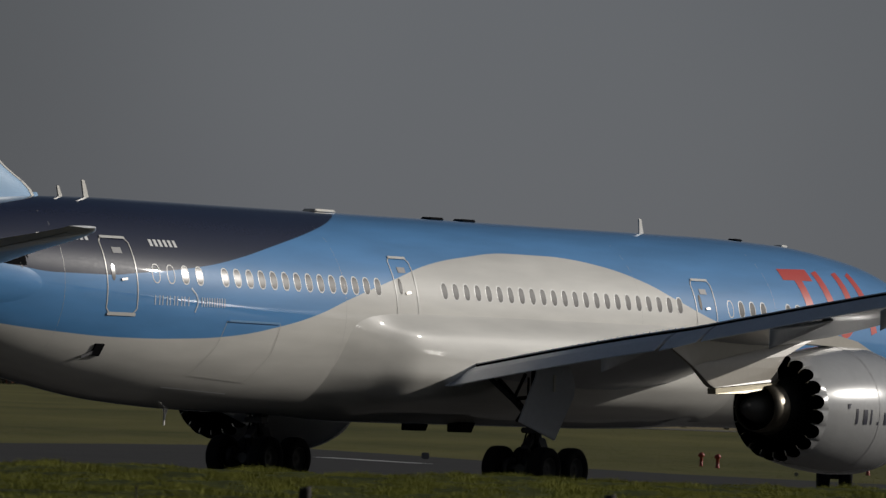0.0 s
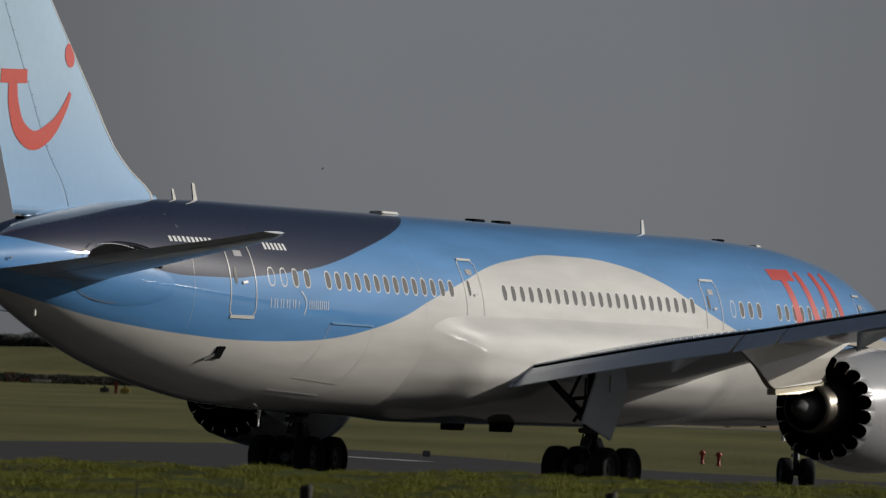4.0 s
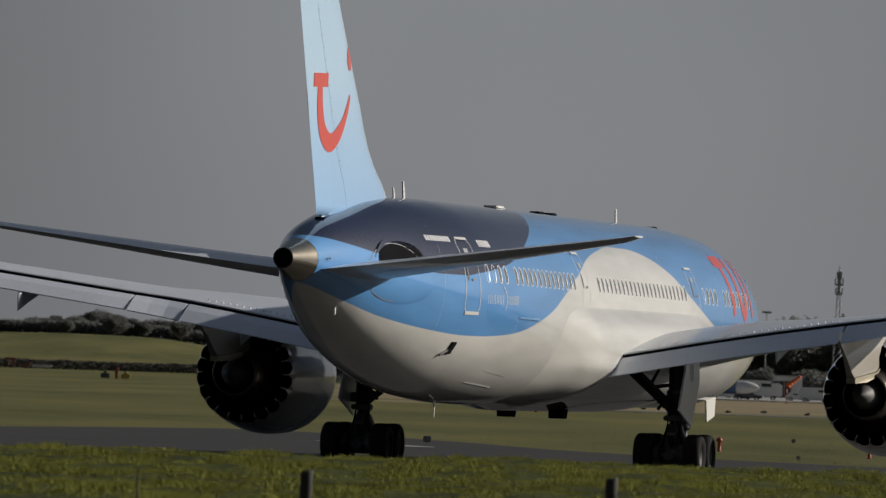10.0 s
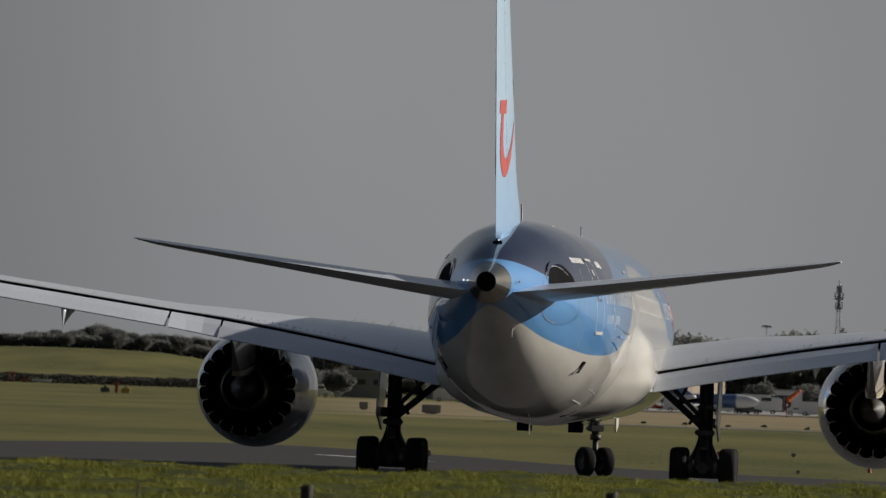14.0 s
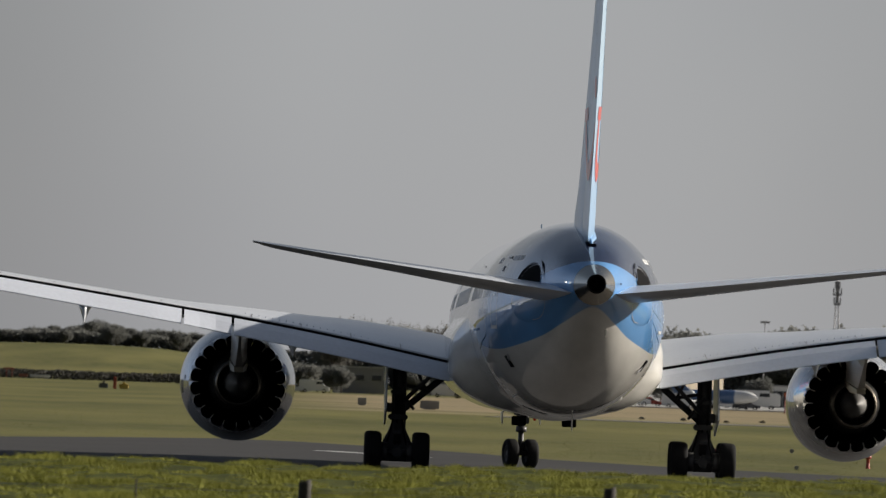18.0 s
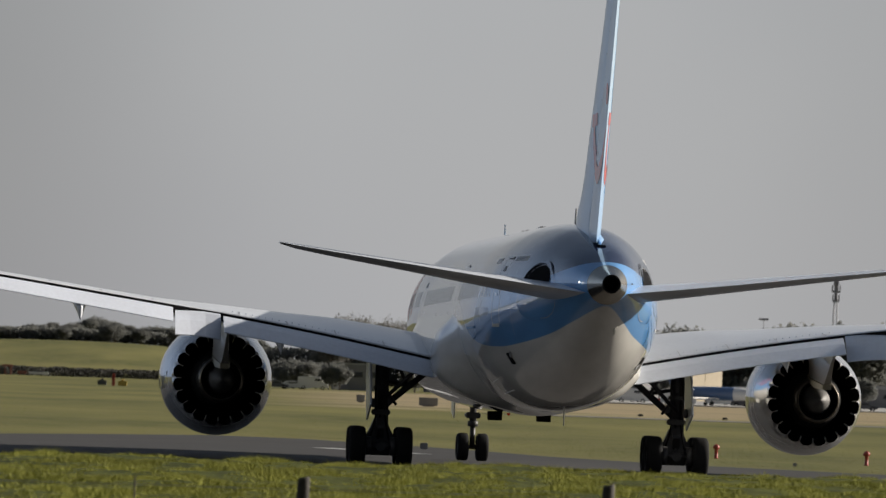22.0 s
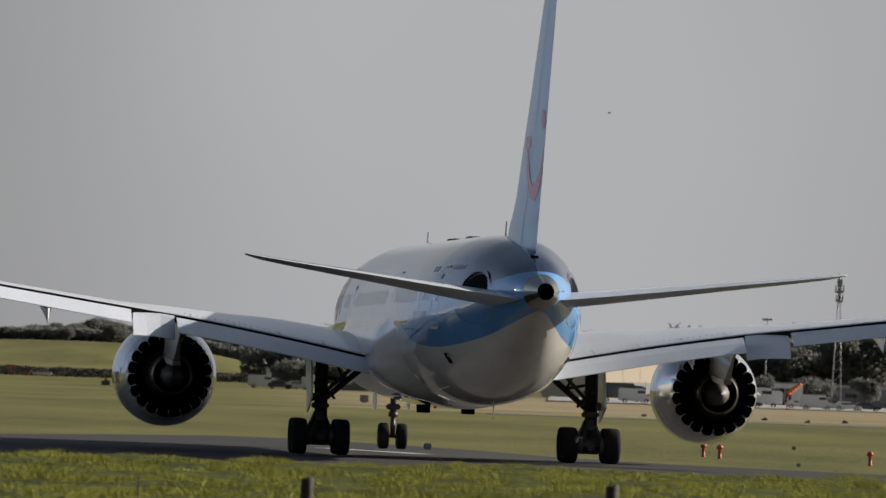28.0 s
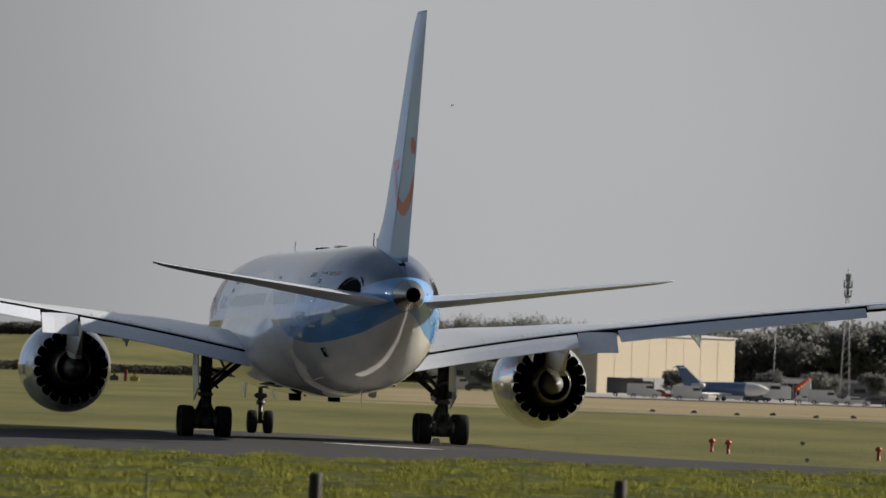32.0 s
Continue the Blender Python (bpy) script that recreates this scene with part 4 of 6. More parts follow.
def airfoil(c0, c1, thick, a=0.0, b=1.0, k=12, upper=1.15, lower=0.85):
    """Points (x, z) round a section from leading edge c0 back to c1, cut between fractions a and b of the chord."""
    ch = c0 - c1
    def half(s):
        return 5 * thick * (0.2969 * math.sqrt(s) - 0.126 * s - 0.3516 * s * s + 0.2843 * s**3 - 0.1036 * s**4)
    ss = [a + (b - a) * (0.5 - 0.5 * math.cos(math.pi * i / k)) for i in range(k + 1)]
    top = [(c0 - ch * s, ch * half(s) * upper) for s in ss]
    low = [(c0 - ch * s, -ch * half(s) * lower) for s in ss[::-1]]
    return top + low


WING = smooth_table([  # y: leading edge x, box rear x, z of the upper rear edge, thickness ratio, share of the upper side, rise of the leading edge
    (2.4, 11.6, -1.75, 3.36, 0.125, 0.72, 0.52), (3.4, 10.8, -1.85, 3.55, 0.12, 0.72, 0.52), (6, 8.9, -1.75, 4.05, 0.115, 0.69, 0.45), (8.3, 7.3, -1.75, 4.45, 0.11, 0.53, 0.30), (10.5, 5.85, -1.75, 4.79, 0.105, 0.53, 0.15),
    (12.5, 4.45, -2.5, 5.06, 0.10, 0.48, 0.02), (17.7, 0.95, -4.5, 5.76, 0.095, 0.50, 0), (22.7, -2.5, -6.65, 6.38, 0.09, 0.6, 0), (26, -5.0, -8.3, 6.85, 0.085, 0.8, 0), (28.2, -7.6, -9.7, 7.1, 0.08, 1.0, 0), (30.0, -10.4, -11.1, 7.5, 0.08, 1.0, 0)])


def wing_ring(y, side, a=0.0, b=1.0):
    le, te, z, th, up, rise = WING(y)
    pts = airfoil(le, te - (le - te) * 0.12, th, a, 0.893, 12, up, 0.9)
    zr = pts[12][1]
    return [(x, side * y, z + q - zr + rise * (x - te) / (le - te)) for x, q in pts]


def flap_ring(y, side, dx, dz_top, chord, drop, thick=0.16):
    """A drooped trailing surface behind the wing box at span y; drop: height from its upper front to its rear edge."""
    le, te, z, th = WING(y)[:4]
    x0, z0 = te + dx, z + dz_top
    out = []
    for s, up in ((0.0, -0.02), (0.15, 0.02), (0.5, 0.03), (1.0, 0.0), (1.0, -0.03), (0.6, -thick * 0.7), (0.2, -thick * 1.1), (0.0, -thick)):
        out.append((x0 - chord * s, side * y, z0 - drop * s ** 1.25 + up))
    return out


moving_flaperon = []


def build_wings():
    for side in (1, -1):
        ys = list(np.linspace(2.4, 26, 40)) + list(np.linspace(26.3, 30, 14))
        wing = part("wing", loft("wing", [wing_ring(y, side) for y in ys], M["wing"], flip=side > 0), jet, "long swept pale grey wing")
        for name, label, y0, y1, dx, dz, ch, drop, n in (
                ("inboard_flap", "lowered inboard flap", 3.35, 10.25, -0.05, -0.10, 1.28, 0.57, 10), ("flaperon", "flaperon behind the engine", 10.33, 11.85, -0.05, -0.10, 1.15, 0.55, 4),
                ("outboard_flap", "lowered outboard flap", 11.93, 21.5, -0.05, -0.10, 1.00, 0.48, 12), ("aileron", "outer aileron", 21.6, 26.0, -0.04, -0.05, 0.72, 0.10, 6)):
            def scaled(y):
                if name == "inboard_flap":
                    return ch, drop - 0.02 * (y - 3.3) / 7
                if name == "flaperon":
                    return ch, 0.55 - 0.06 * (y - y0) / (y1 - y0)
                return ch * (1 - 0.25 * (y - y0) / (y1 - y0 + 0.01) * (name == "outboard_flap")), drop - 0.10 * (y - y0) / (y1 - y0) * (name == "outboard_flap")
            flap = part(name, loft(name, [flap_ring(y, side, dx, dz, *scaled(y), 0.10) for y in np.linspace(y0, y1, n)], M["flap"], smooth=False, flip=side < 0), wing, label)
            if name == "flaperon":
                moving_flaperon.append((flap, side))
        # near-black strip painted in for the shade of the slot between wing and flaps
        part("flap_slot", loft("flap_slot", [[(WING(y)[1] + 0.25, side * y, WING(y)[2] - 0.04), (WING(y)[1] - 0.02, side * y, WING(y)[2] - 0.035), (WING(y)[1] - 0.02, side * y, WING(y)[2] - 0.30), (WING(y)[1] + 0.25, side * y, WING(y)[2] - 0.26)] for y in np.linspace(3.4, 25.8, 40)], M["dark"], smooth=False), wing, "near-black strip for the shaded slot in front of the flaps")
        part("flap_end_plate", prism("flap_end_plate", [(-1.5, 3.62), (-1.95, 3.6), (-3.28, 2.86), (-2.5, 2.86), (-1.5, 3.2)], "Y", side * 3.25, side * 3.33, M["wing"], 0.01), wing)
        # flap-track fairings
        for y, l0, l1 in ((8.35, 1.5, 1.10), (15.0, 2.2, 1.15), (19.6, 1.9, 1.05)):
            le, te, z, th = WING(y)[:4]
            rings = []
            for s in np.linspace(0, 1, 13):
                cx = te + l0 - (l0 + l1) * s
                high = z - 0.26 - 0.36 * s
                deep = 0.10 + (0.46 if y > 10 else 0.34) * s ** 0.9
                r = 0.012 + 0.36 * min(1, 0.25 + 2 * s) * (1 - s) ** 0.6
                rings.append([(cx, side * y + r * a, high - deep * b) for a, b in ((-0.9, 0), (0.9, 0), (1, 0.12), (0.86, 0.35), (0.58, 0.65), (0.25, 0.9), (0, 1), (-0.25, 0.9), (-0.58, 0.65), (-0.86, 0.35), (-1, 0.12))])
            part("flap_track_fairing", loft("flap_track_fairing", rings, M["wing"]), wing, "pointed flap-track fairing")
        # joints of the spoiler panels on the upper skin
        for y in (4.9, 6.5, 8.1, 9.7, 12.6, 14.3, 16.0, 17.7, 19.4):
            top = wing_ring(y, side)[:13][::-1]
            xs_, zs_ = [q[0] for q in top], [q[2] for q in top]
            te = float(WING(y)[1])
            v = []
            for k in range(7):
                x = te + 0.02 + k * 0.2
                z = float(np.interp(x, xs_, zs_)) + 0.012
                v += [(x, side * y - 0.015, z), (x, side * y + 0.015, z)]
            part("spoiler_joint", mesh_ob("spoiler_joint", v, [(2 * k, 2 * k + 1, 2 * k + 3, 2 * k + 2) for k in range(6)], M["seam"]), wing, "thin dark joint between spoiler panels")
        # small vortex tabs along the inner trailing edge
        for i in range(26):
            y = 4.4 + i * 0.22
            le, te, z, th = WING(y)[:4]
            part("vortex_tab", prism("vortex_tab", [(te + 0.95, z + 0.085), (te + 0.75, z + 0.075), (te + 0.76, z + 0.120)], "Y", side * y - 0.012, side * y + 0.012, M["flap"]), wing, "small upright metal tab")


def build_engines():
    NAC = smooth_table([(4.15, 1.50), (5.0, 1.67), (5.7, 1.77), (6.4, 1.85), (7.4, 1.91), (8.4, 1.90), (9.3, 1.77), (9.9, 1.60)])
    for side in (1, -1):
        c = (0, side * 10.05, 2.55)
        prof = [(x, float(NAC(x)[0])) for x in np.linspace(4.55, 9.9, 26)] + [(10.0, 1.51), (9.85, 1.42), (9.0, 1.38)]
        eng = part("engine_nacelle", revolve("engine_nacelle", prof, M["nacelle"], c, 64), jet, "large glossy pale grey engine nacelle")
        teeth = 20
        def tooth(th):
            return 1 - abs(math.sin(th * teeth / 2)) ** 0.5
        def rim_ring(x, r, deep, inward):
            out = []
            for j in range(240):
                th = 2 * math.pi * j / 240
                q, rr = tooth(th), r - inward * tooth(th)
                out.append((x - deep * q + c[0], rr * math.cos(th) + c[1], rr * math.sin(th) + c[2]))
            return out
        part("chevron_rim", loft("chevron_rim", [rim_ring(4.36, 1.57, 0.24, 0.14), rim_ring(4.44, 1.58, 0.13, 0.07), rim_ring(4.56, float(NAC(4.56)[0]) + 0.002, 0, 0)], M["nacelle"], True, False), eng, "scalloped rear edge of the nacelle")
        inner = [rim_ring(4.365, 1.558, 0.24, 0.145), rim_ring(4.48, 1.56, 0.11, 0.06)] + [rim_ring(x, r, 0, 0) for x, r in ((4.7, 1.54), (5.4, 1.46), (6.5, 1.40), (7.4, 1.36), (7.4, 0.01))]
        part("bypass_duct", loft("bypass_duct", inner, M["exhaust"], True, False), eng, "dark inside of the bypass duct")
        # added bright strips imitate the glint on each tooth's inner face
        glint_strip = loft("chevron_rib", [[(x, r, d) for r, d in ((r0, -w), (r0, w), (r1, w), (r1, -w))] for x, r0, r1, w in ((4.13, 1.43, 1.30, 0.011), (4.30, 1.50, 1.27, 0.017), (4.46, 1.55, 1.36, 0.014))], M["glint_strip"], smooth=False)
        for k in range(teeth):
            part("chevron_rib", glint_strip, eng, "bright strip added for the glint inside a scallop tip", Matrix.Translation(c) @ Matrix.Rotation(2 * math.pi * k / teeth, 4, "X"))
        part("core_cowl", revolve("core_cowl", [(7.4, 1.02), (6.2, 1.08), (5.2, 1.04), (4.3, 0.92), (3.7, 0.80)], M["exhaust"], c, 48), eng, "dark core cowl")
        part("core_nozzle", revolve("core_nozzle", [(3.72, 0.80), (3.35, 0.75), (3.0, 0.70), (3.0, 0.66), (3.6, 0.70), (4.0, 0.72)], M["hot"], c, 48), eng, "heat-stained exhaust nozzle")
        part("exhaust_plug", revolve("exhaust_plug", [(4.0, 0.50), (3.3, 0.46), (2.9, 0.38), (2.55, 0.25), (2.3, 0.10), (2.24, 0.0)], M["plug"], c, 32), eng, "grey metal exhaust plug")
        part("core_back", revolve("core_back", [(4.0, 0.74), (4.0, 0.0)], M["dark"], c, 32), eng)
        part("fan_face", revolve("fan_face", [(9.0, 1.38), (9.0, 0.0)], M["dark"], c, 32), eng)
        part("nacelle_joint", revolve("nacelle_joint", [(7.02, float(NAC(7.0)[0]) + 0.006), (7.05, float(NAC(7.03)[0]) + 0.006)], M["seam"], c, 64), eng)
        # pylon with heat shield
        def pylon(o, w, mat, name, lab):
            me = prism(name, o, "Y", -w, w, mat, 0.012)
            for q in me.vertices:
                q.co.y = side * 10.05 + q.co.y * (0.12 + 0.88 * ease(-1.6, 3.4, q.co.x))
            return part(name, me, eng, lab)
        pylon([(0.50, 3.08), (3.4, 3.30), (3.85, 3.42), (3.78, 3.72), (4.2, 4.08), (5.4, 4.48), (7.5, 4.42), (9.4, 4.30), (8.4, 4.62), (6.6, 4.85), (5.0, 4.85), (1.0, 4.75), (-1.2, 4.5), (-1.95, 4.24), (-0.68, 3.70), (0.22, 3.18)], 0.27, M["pylon"], "pylon", "pale warm grey engine pylon")
        pylon([(0.52, 2.90), (2.0, 2.95), (3.3, 3.12), (3.85, 3.36), (3.85, 3.41), (3.4, 3.285), (0.50, 3.065)], 0.31, M["gold_metal"], "heat_shield", "bright heat-tinted lower edge of the pylon")
        # small lettering as bars on the outer side
        lets = []
        for i, (w, hh) in enumerate([(0.10, 0.46), (0.20, 0.44), (0.07, 0.44), (0.07, 0.09), (0.16, 0.36), (0.18, 0.34), (0.24, 0.34)]):
            x = 5.85 + i * 0.36
            r = float(NAC(x)[0]) + 0.008
            vs = [(x + dx, side * (10.05 + math.sqrt(max((float(NAC(x + dx)[0]) + 0.012) ** 2 - (z - 2.55) ** 2, 0.1))), z) for z in np.linspace(2.16, 2.16 + hh, 8) for dx in (0, w)]
            lets.append(mesh_ob("letter_bar", vs, [(2 * q, 2 * q + 1, 2 * q + 3, 2 * q + 2) for q in range(7)], M["darkbar"]))
        lets.append(mesh_ob("bar", [(5.45 + dx, side * (10.05 + float(NAC(5.45)[0]) + 0.01), z) for dx, z in ((0, 2.60), (0.2, 2.60), (0.2, 2.76), (0, 2.76))], [(0, 1, 2, 3)], M["darkbar"]))
        for q in lets:
            part("letter_bar", q, eng, "dark bar in place of a letter")
        part("nacelle_strake", prism("nacelle_strake", [(7.6, 4.0), (9.0, 3.9), (7.8, 4.35)], "Y", side * 8.72, side * 8.77, M["nacelle"], 0.01), eng)


def build_tail():
    FIN = smooth_table([  # z: leading edge x, trailing edge x, thickness ratio
        (7.0, -19.0, -27.35, 0.064), (7.9, -19.7, -27.75, 0.068), (8.5, -20.95, -28.05, 0.072), (9.1, -21.9, -28.33, 0.076), (10.2, -23.0, -28.83, 0.078), (11.4, -24.2, -29.38, 0.079), (12.5, -25.3, -29.9, 0.08), (16.0, -28.72, -31.5, 0.08), (16.5, -29.5, -31.73, 0.066)])

    def fin_section(z, a, b):
        le, te, th = FIN(z)
        return [(x, q, z) for x, q in airfoil(le, te, th, a, b)]

    def fin_half(x, z, side):
        le, te, th = FIN(z)
        s = min(max((le - x) / (le - te), 0.001), 0.999)
        t = 5 * th * (0.2969 * math.sqrt(s) - 0.126 * s - 0.3516 * s * s + 0.2843 * s**3 - 0.1036 * s**4) * (le - te)
        return Vector((x, side * (t * (1.15 if side > 0 else 0.85) + 0.012), z))
    zs = [6.9, 7.3, 7.7, 7.9, 8.1, 8.3, 8.5, 8.8, 9.1, 9.6] + list(np.linspace(10.2, 16.0, 14)) + [16.3, 16.48]
    fin = part("tail_fin", loft("tail_fin", [fin_section(z, 0, 0.655) for z in zs], M["fin"]), jet, "tall pale blue tail fin")
    rudder = part("rudder", loft("rudder", [fin_section(z, 0.6555, 1.0) for z in [7.05] + zs[1:]], M["fin"]), jet, "pale blue rudder, swinging as the jet steers")

    def hinge_x(z):
        le, te, th = FIN(z)
        return le - (le - te) * 0.6555

    def painted(name, me, label):
        """Paint that crosses the hinge: the part on the fin and the part on the rudder."""
        for aft, owner in ((False, fin), (True, rudder)):
            keep = [p for p in me.polygons if (p.center.x < hinge_x(p.center.z)) == aft]
            if keep:
                used = sorted({q for p in keep for q in p.vertices})
                at = {q: k for k, q in enumerate(used)}
                part(name, mesh_ob(name, [me.vertices[q].co for q in used], [[at[q] for q in p.vertices] for p in keep], M["red"], True), owner, label)
        bpy.data.meshes.remove(me)
    part("hinge_gap", loft("hinge_gap", [[(q[0], q[1] * 1.004, q[2]) for q in fin_section(z, 0.6535, 0.6575)] for z in zs[1:-1]], M["fin_seam"], smooth=False), fin, "thin rudder hinge line")
    part("leading_edge", loft("leading_edge", [[(q[0] + 0.012, q[1] * 1.06, q[2]) for q in fin_section(z, 0, 0.035)] for z in zs[2:-1]], M["white"], caps=False), fin, "pale leading edge of the fin")
    for side in (-1, 1):
        # the sign reads the other way round on the left side
        f = lambda x, z, s=side: fin_half(x if s < 0 else -53.7 - x, z, s)
        painted("red_sign_stroke", ribbon("red_sign_stroke", [(-28.42, 10.74), (-27.12, 10.78)], [0.38, 0.38], M["red"], f, 4), "red head of the fin sign")
        u = curve_pts([(-27.82, 10.6), (-27.72, 10.0), (-27.35, 9.35), (-26.6, 9.06), (-25.75, 9.40), (-25.15, 9.95), (-24.80, 10.44)])
        n = len(u)
        ws = [0.42 + 0.12 * math.sin(math.pi * min(1, i / (n * 0.75))) - max(0, (i / n - 0.62)) * 0.75 for i in range(n)]
        painted("red_sign_stroke", ribbon("red_sign_stroke", u, ws, M["red"], f, 6, 0.06), "curved red stroke of the fin sign")
        k = 20
        vs = [f(-24.8, 11.46)] + [f(-24.8 + 0.31 * math.cos(2 * math.pi * i / k), 11.46 + 0.33 * math.sin(2 * math.pi * i / k)) for i in range(k)]
        painted("red_sign_dot", mesh_ob("red_sign_dot", vs, [(0, 1 + i, 1 + (i + 1) % k) for i in range(k)], M["red"]), "red dot of the fin sign")
        f = lambda x, z, s=side: fin_half(x, z, s)
        dots = []
        for z in np.arange(8.6, 16.0, 0.34):
            le, te, th = FIN(z)
            x = le - (le - te) * 0.64
            p = f(x, z)
            dots.append(box("rivet", tuple(p), (0.028, 0.010, 0.028), M["seam"]))
        part("hinge_bolts", merge("hinge_bolts", dots), fin)
    part("fin_hinge_block", box("fin_hinge_block", (-26.7, 0, 6.95), (0.7, 0.26, 0.09), M["dark"], 0.02), fin, "dark fitting under the rudder")
    STAB = smooth_table([(0.35, -23.3, -29.05, 5.50, 0.10), (2.0, -24.55, -29.45, 5.68, 0.10), (6, -27.3, -30.45, 6.17, 0.095), (9.3, -29.6, -31.25, 6.58, 0.09), (9.85, -30.35, -31.5, 6.66, 0.05)])
    for side in (1, -1):
        rings = []
        for y in list(np.linspace(0.35, 9.3, 18)) + [9.55, 9.75, 9.85]:
            le, te, z, th = STAB(y)
            rings.append([(x, side * y, z - q) for x, q in airfoil(le, te, th)])
        stab = part("stabiliser", loft("stabiliser", rings, M["wing"], flip=side < 0), jet, "swept grey horizontal stabiliser")
        gap = []
        for sgn in (1, -1):
            pts = []
            for y in np.linspace(1.3, 9.2, 12):
                le, te, z, th = STAB(y)
                s = 0.70
                t = 5 * th * (0.2969 * math.sqrt(s) - 0.126 * s - 0.3516 * s * s + 0.2843 * s**3 - 0.1036 * s**4) * (le - te) * (0.85 if sgn > 0 else 1.15)
                pts.append((le - (le - te) * s, side * y, z + sgn * (t + 0.004)))
            v = [(x + d, y, z) for x, y, z in pts for d in (0.02, -0.02)]
            gap.append(mesh_ob("gap", v, [(2 * i, 2 * i + 1, 2 * i + 3, 2 * i + 2) for i in range(11)], M["dark"]))
        part("elevator_gap", merge("elevator_gap", gap), stab, "dark elevator hinge line")
    return rudder, Vector((hinge_x(7.3), 0, 7.3)), Vector((hinge_x(16.0), 0, 16.0))


def wheel_mesh(r, w):
    k = w / 2
    tyre = revolve("tyre", [(-k * 0.8, r * 0.55), (-k, r * 0.68), (-k, r * 0.86), (-k * 0.78, r * 0.97), (-k * 0.4, r), (k * 0.4, r), (k * 0.78, r * 0.97), (k, r * 0.86), (k, r * 0.68), (k * 0.8, r * 0.55)], M["tyre"], (0, 0, 0), 32, "Y")
    rim = revolve("rim", [(-k * 0.75, r * 0.56), (-k * 0.7, r * 0.5), (-k * 0.35, r * 0.42), (-k * 0.4, r * 0.18), (-k * 0.6, 0.0), (k * 0.6, 0.0), (k * 0.4, r * 0.18), (k * 0.35, r * 0.42), (k * 0.7, r * 0.5), (k * 0.75, r * 0.56)], M["rim"], (0, 0, 0), 20, "Y")
    return tyre, rim


rolling = []    # wheels that turn: object, place on its leg, radius


def build_gear():
    G = FIELD_Z + 0.03
    GX = -0.8
    tyre, rim = wheel_mesh(0.645, 0.52)
    for side in (1, -1):
        y = side * 4.9
        leg = part("main_gear_leg", merge("main_gear_leg", [tube("a", (GX, y, 3.9), (GX, y, 1.7), 0.21, M["steel"], 16), tube("b", (GX, y, 1.9), (GX, y, 0.5), 0.17, M["steel"], 14), tube("c", (GX, y, 1.75), (GX, y, 1.55), 0.26, M["steel"], 16), tube("d", (GX, y, 0.8), (GX, y, 0.4), 0.23, M["steel"], 14)]), jet, "thick steel main landing-gear leg")
        part("bogie_beam", merge("bogie_beam", [tube("a", (GX + 0.85, y, 0.62 + G), (GX - 0.85, y, 0.62 + G), 0.16, M["steel"]), tube("b", (GX + 0.74, y - 0.8, 0.645 + G), (GX + 0.74, y + 0.8, 0.645 + G), 0.11, M["steel"]), tube("c", (GX - 0.74, y - 0.8, 0.645 + G), (GX - 0.74, y + 0.8, 0.645 + G), 0.11, M["steel"])]), leg, "steel bogie beam with two axles")
        part("side_brace", merge("side_brace", [tube("f", (GX - 0.3, y, 2.6), (GX - 0.3, y - side * 0.5, 1.9), 0.05, M["steel"]), tube("g", (GX - 0.28, y + 0.15, 3.2), (GX - 0.28, y + 0.15, 1.6), 0.035, M["steel"]), tube("i", (GX - 0.2, y - 0.2, 3.2), (GX - 0.24, y - 0.22, 1.3), 0.04, M["steel"]), box("k", (GX - 0.2, y, 1.65), (0.35, 0.62, 0.16), M["steel"], 0.03), tube("a", (GX + 0.1, y, 1.75), (GX + 0.3, y - side * 1.75, 3.25), 0.11, M["steel"]), tube("b", (GX - 0.25, y, 2.0), (GX - 0.9, y - side * 1.3, 3.3), 0.07, M["steel"]), tube("c", (0, y - side * 0.1, 2.7), (GX + 0.2, y - side * 0.95, 2.55), 0.06, M["steel"]), tube("d", (GX + 0.1, y - side * 0.9, 2.5), (GX + 0.1, y - side * 0.5, 3.3), 0.05, M["steel"]), tube("e", (GX + 0.5, y, 3.6), (GX + 0.05, y, 2.2), 0.08, M["steel"])]), leg, "folding steel side brace")
        part("torque_link", merge("torque_link", [prism("a", [(GX - 0.15, 1.6), (GX - 0.6, 1.2), (GX - 0.55, 1.12), (GX - 0.1, 1.45)], "Y", y - 0.14, y + 0.14, M["steel"], 0.01), prism("b", [(GX - 0.6, 1.22), (GX - 0.1, 0.8), (GX - 0.1, 0.68), (GX - 0.62, 1.12)], "Y", y - 0.12, y + 0.12, M["steel"], 0.01)]), leg, "scissor torque link")
        part("axle_fork", prism("axle_fork", [(y - 0.20, 1.45), (y + 0.20, 1.45), (y + 0.30, 1.18), (y + 0.46, 0.86), (y + 0.50, 0.42), (y + 0.34, 0.22), (y - 0.34, 0.22), (y - 0.50, 0.42), (y - 0.46, 0.86), (y - 0.30, 1.18)], "X", GX - 0.22, GX + 0.22, M["steel"], 0.03), leg, "broad dark steel fork over the bogie")
        for ax in (0.74, -0.74):
            for dy in (-0.44, 0.44):
                part("brake_pack", tube("brake_pack", (GX + ax, y + dy - 0.13, 0.645 + G), (GX + ax, y + dy + 0.13, 0.645 + G), 0.31, M["steel"], 16), leg, "dark round brake pack")
        part("leg_collar", box("leg_collar", (GX, y, 2.45), (0.5, 0.5, 0.12), M["steel"], 0.02), leg)
        part("bracket", box("bracket", (GX - 0.05, y + side * 0.28, 1.95), (0.4, 0.22, 0.3), M["steel"], 0.03), leg)
        part("bracket", box("bracket", (GX - 0.1, y - side * 0.3, 2.05), (0.3, 0.18, 0.22), M["steel"], 0.03), leg)
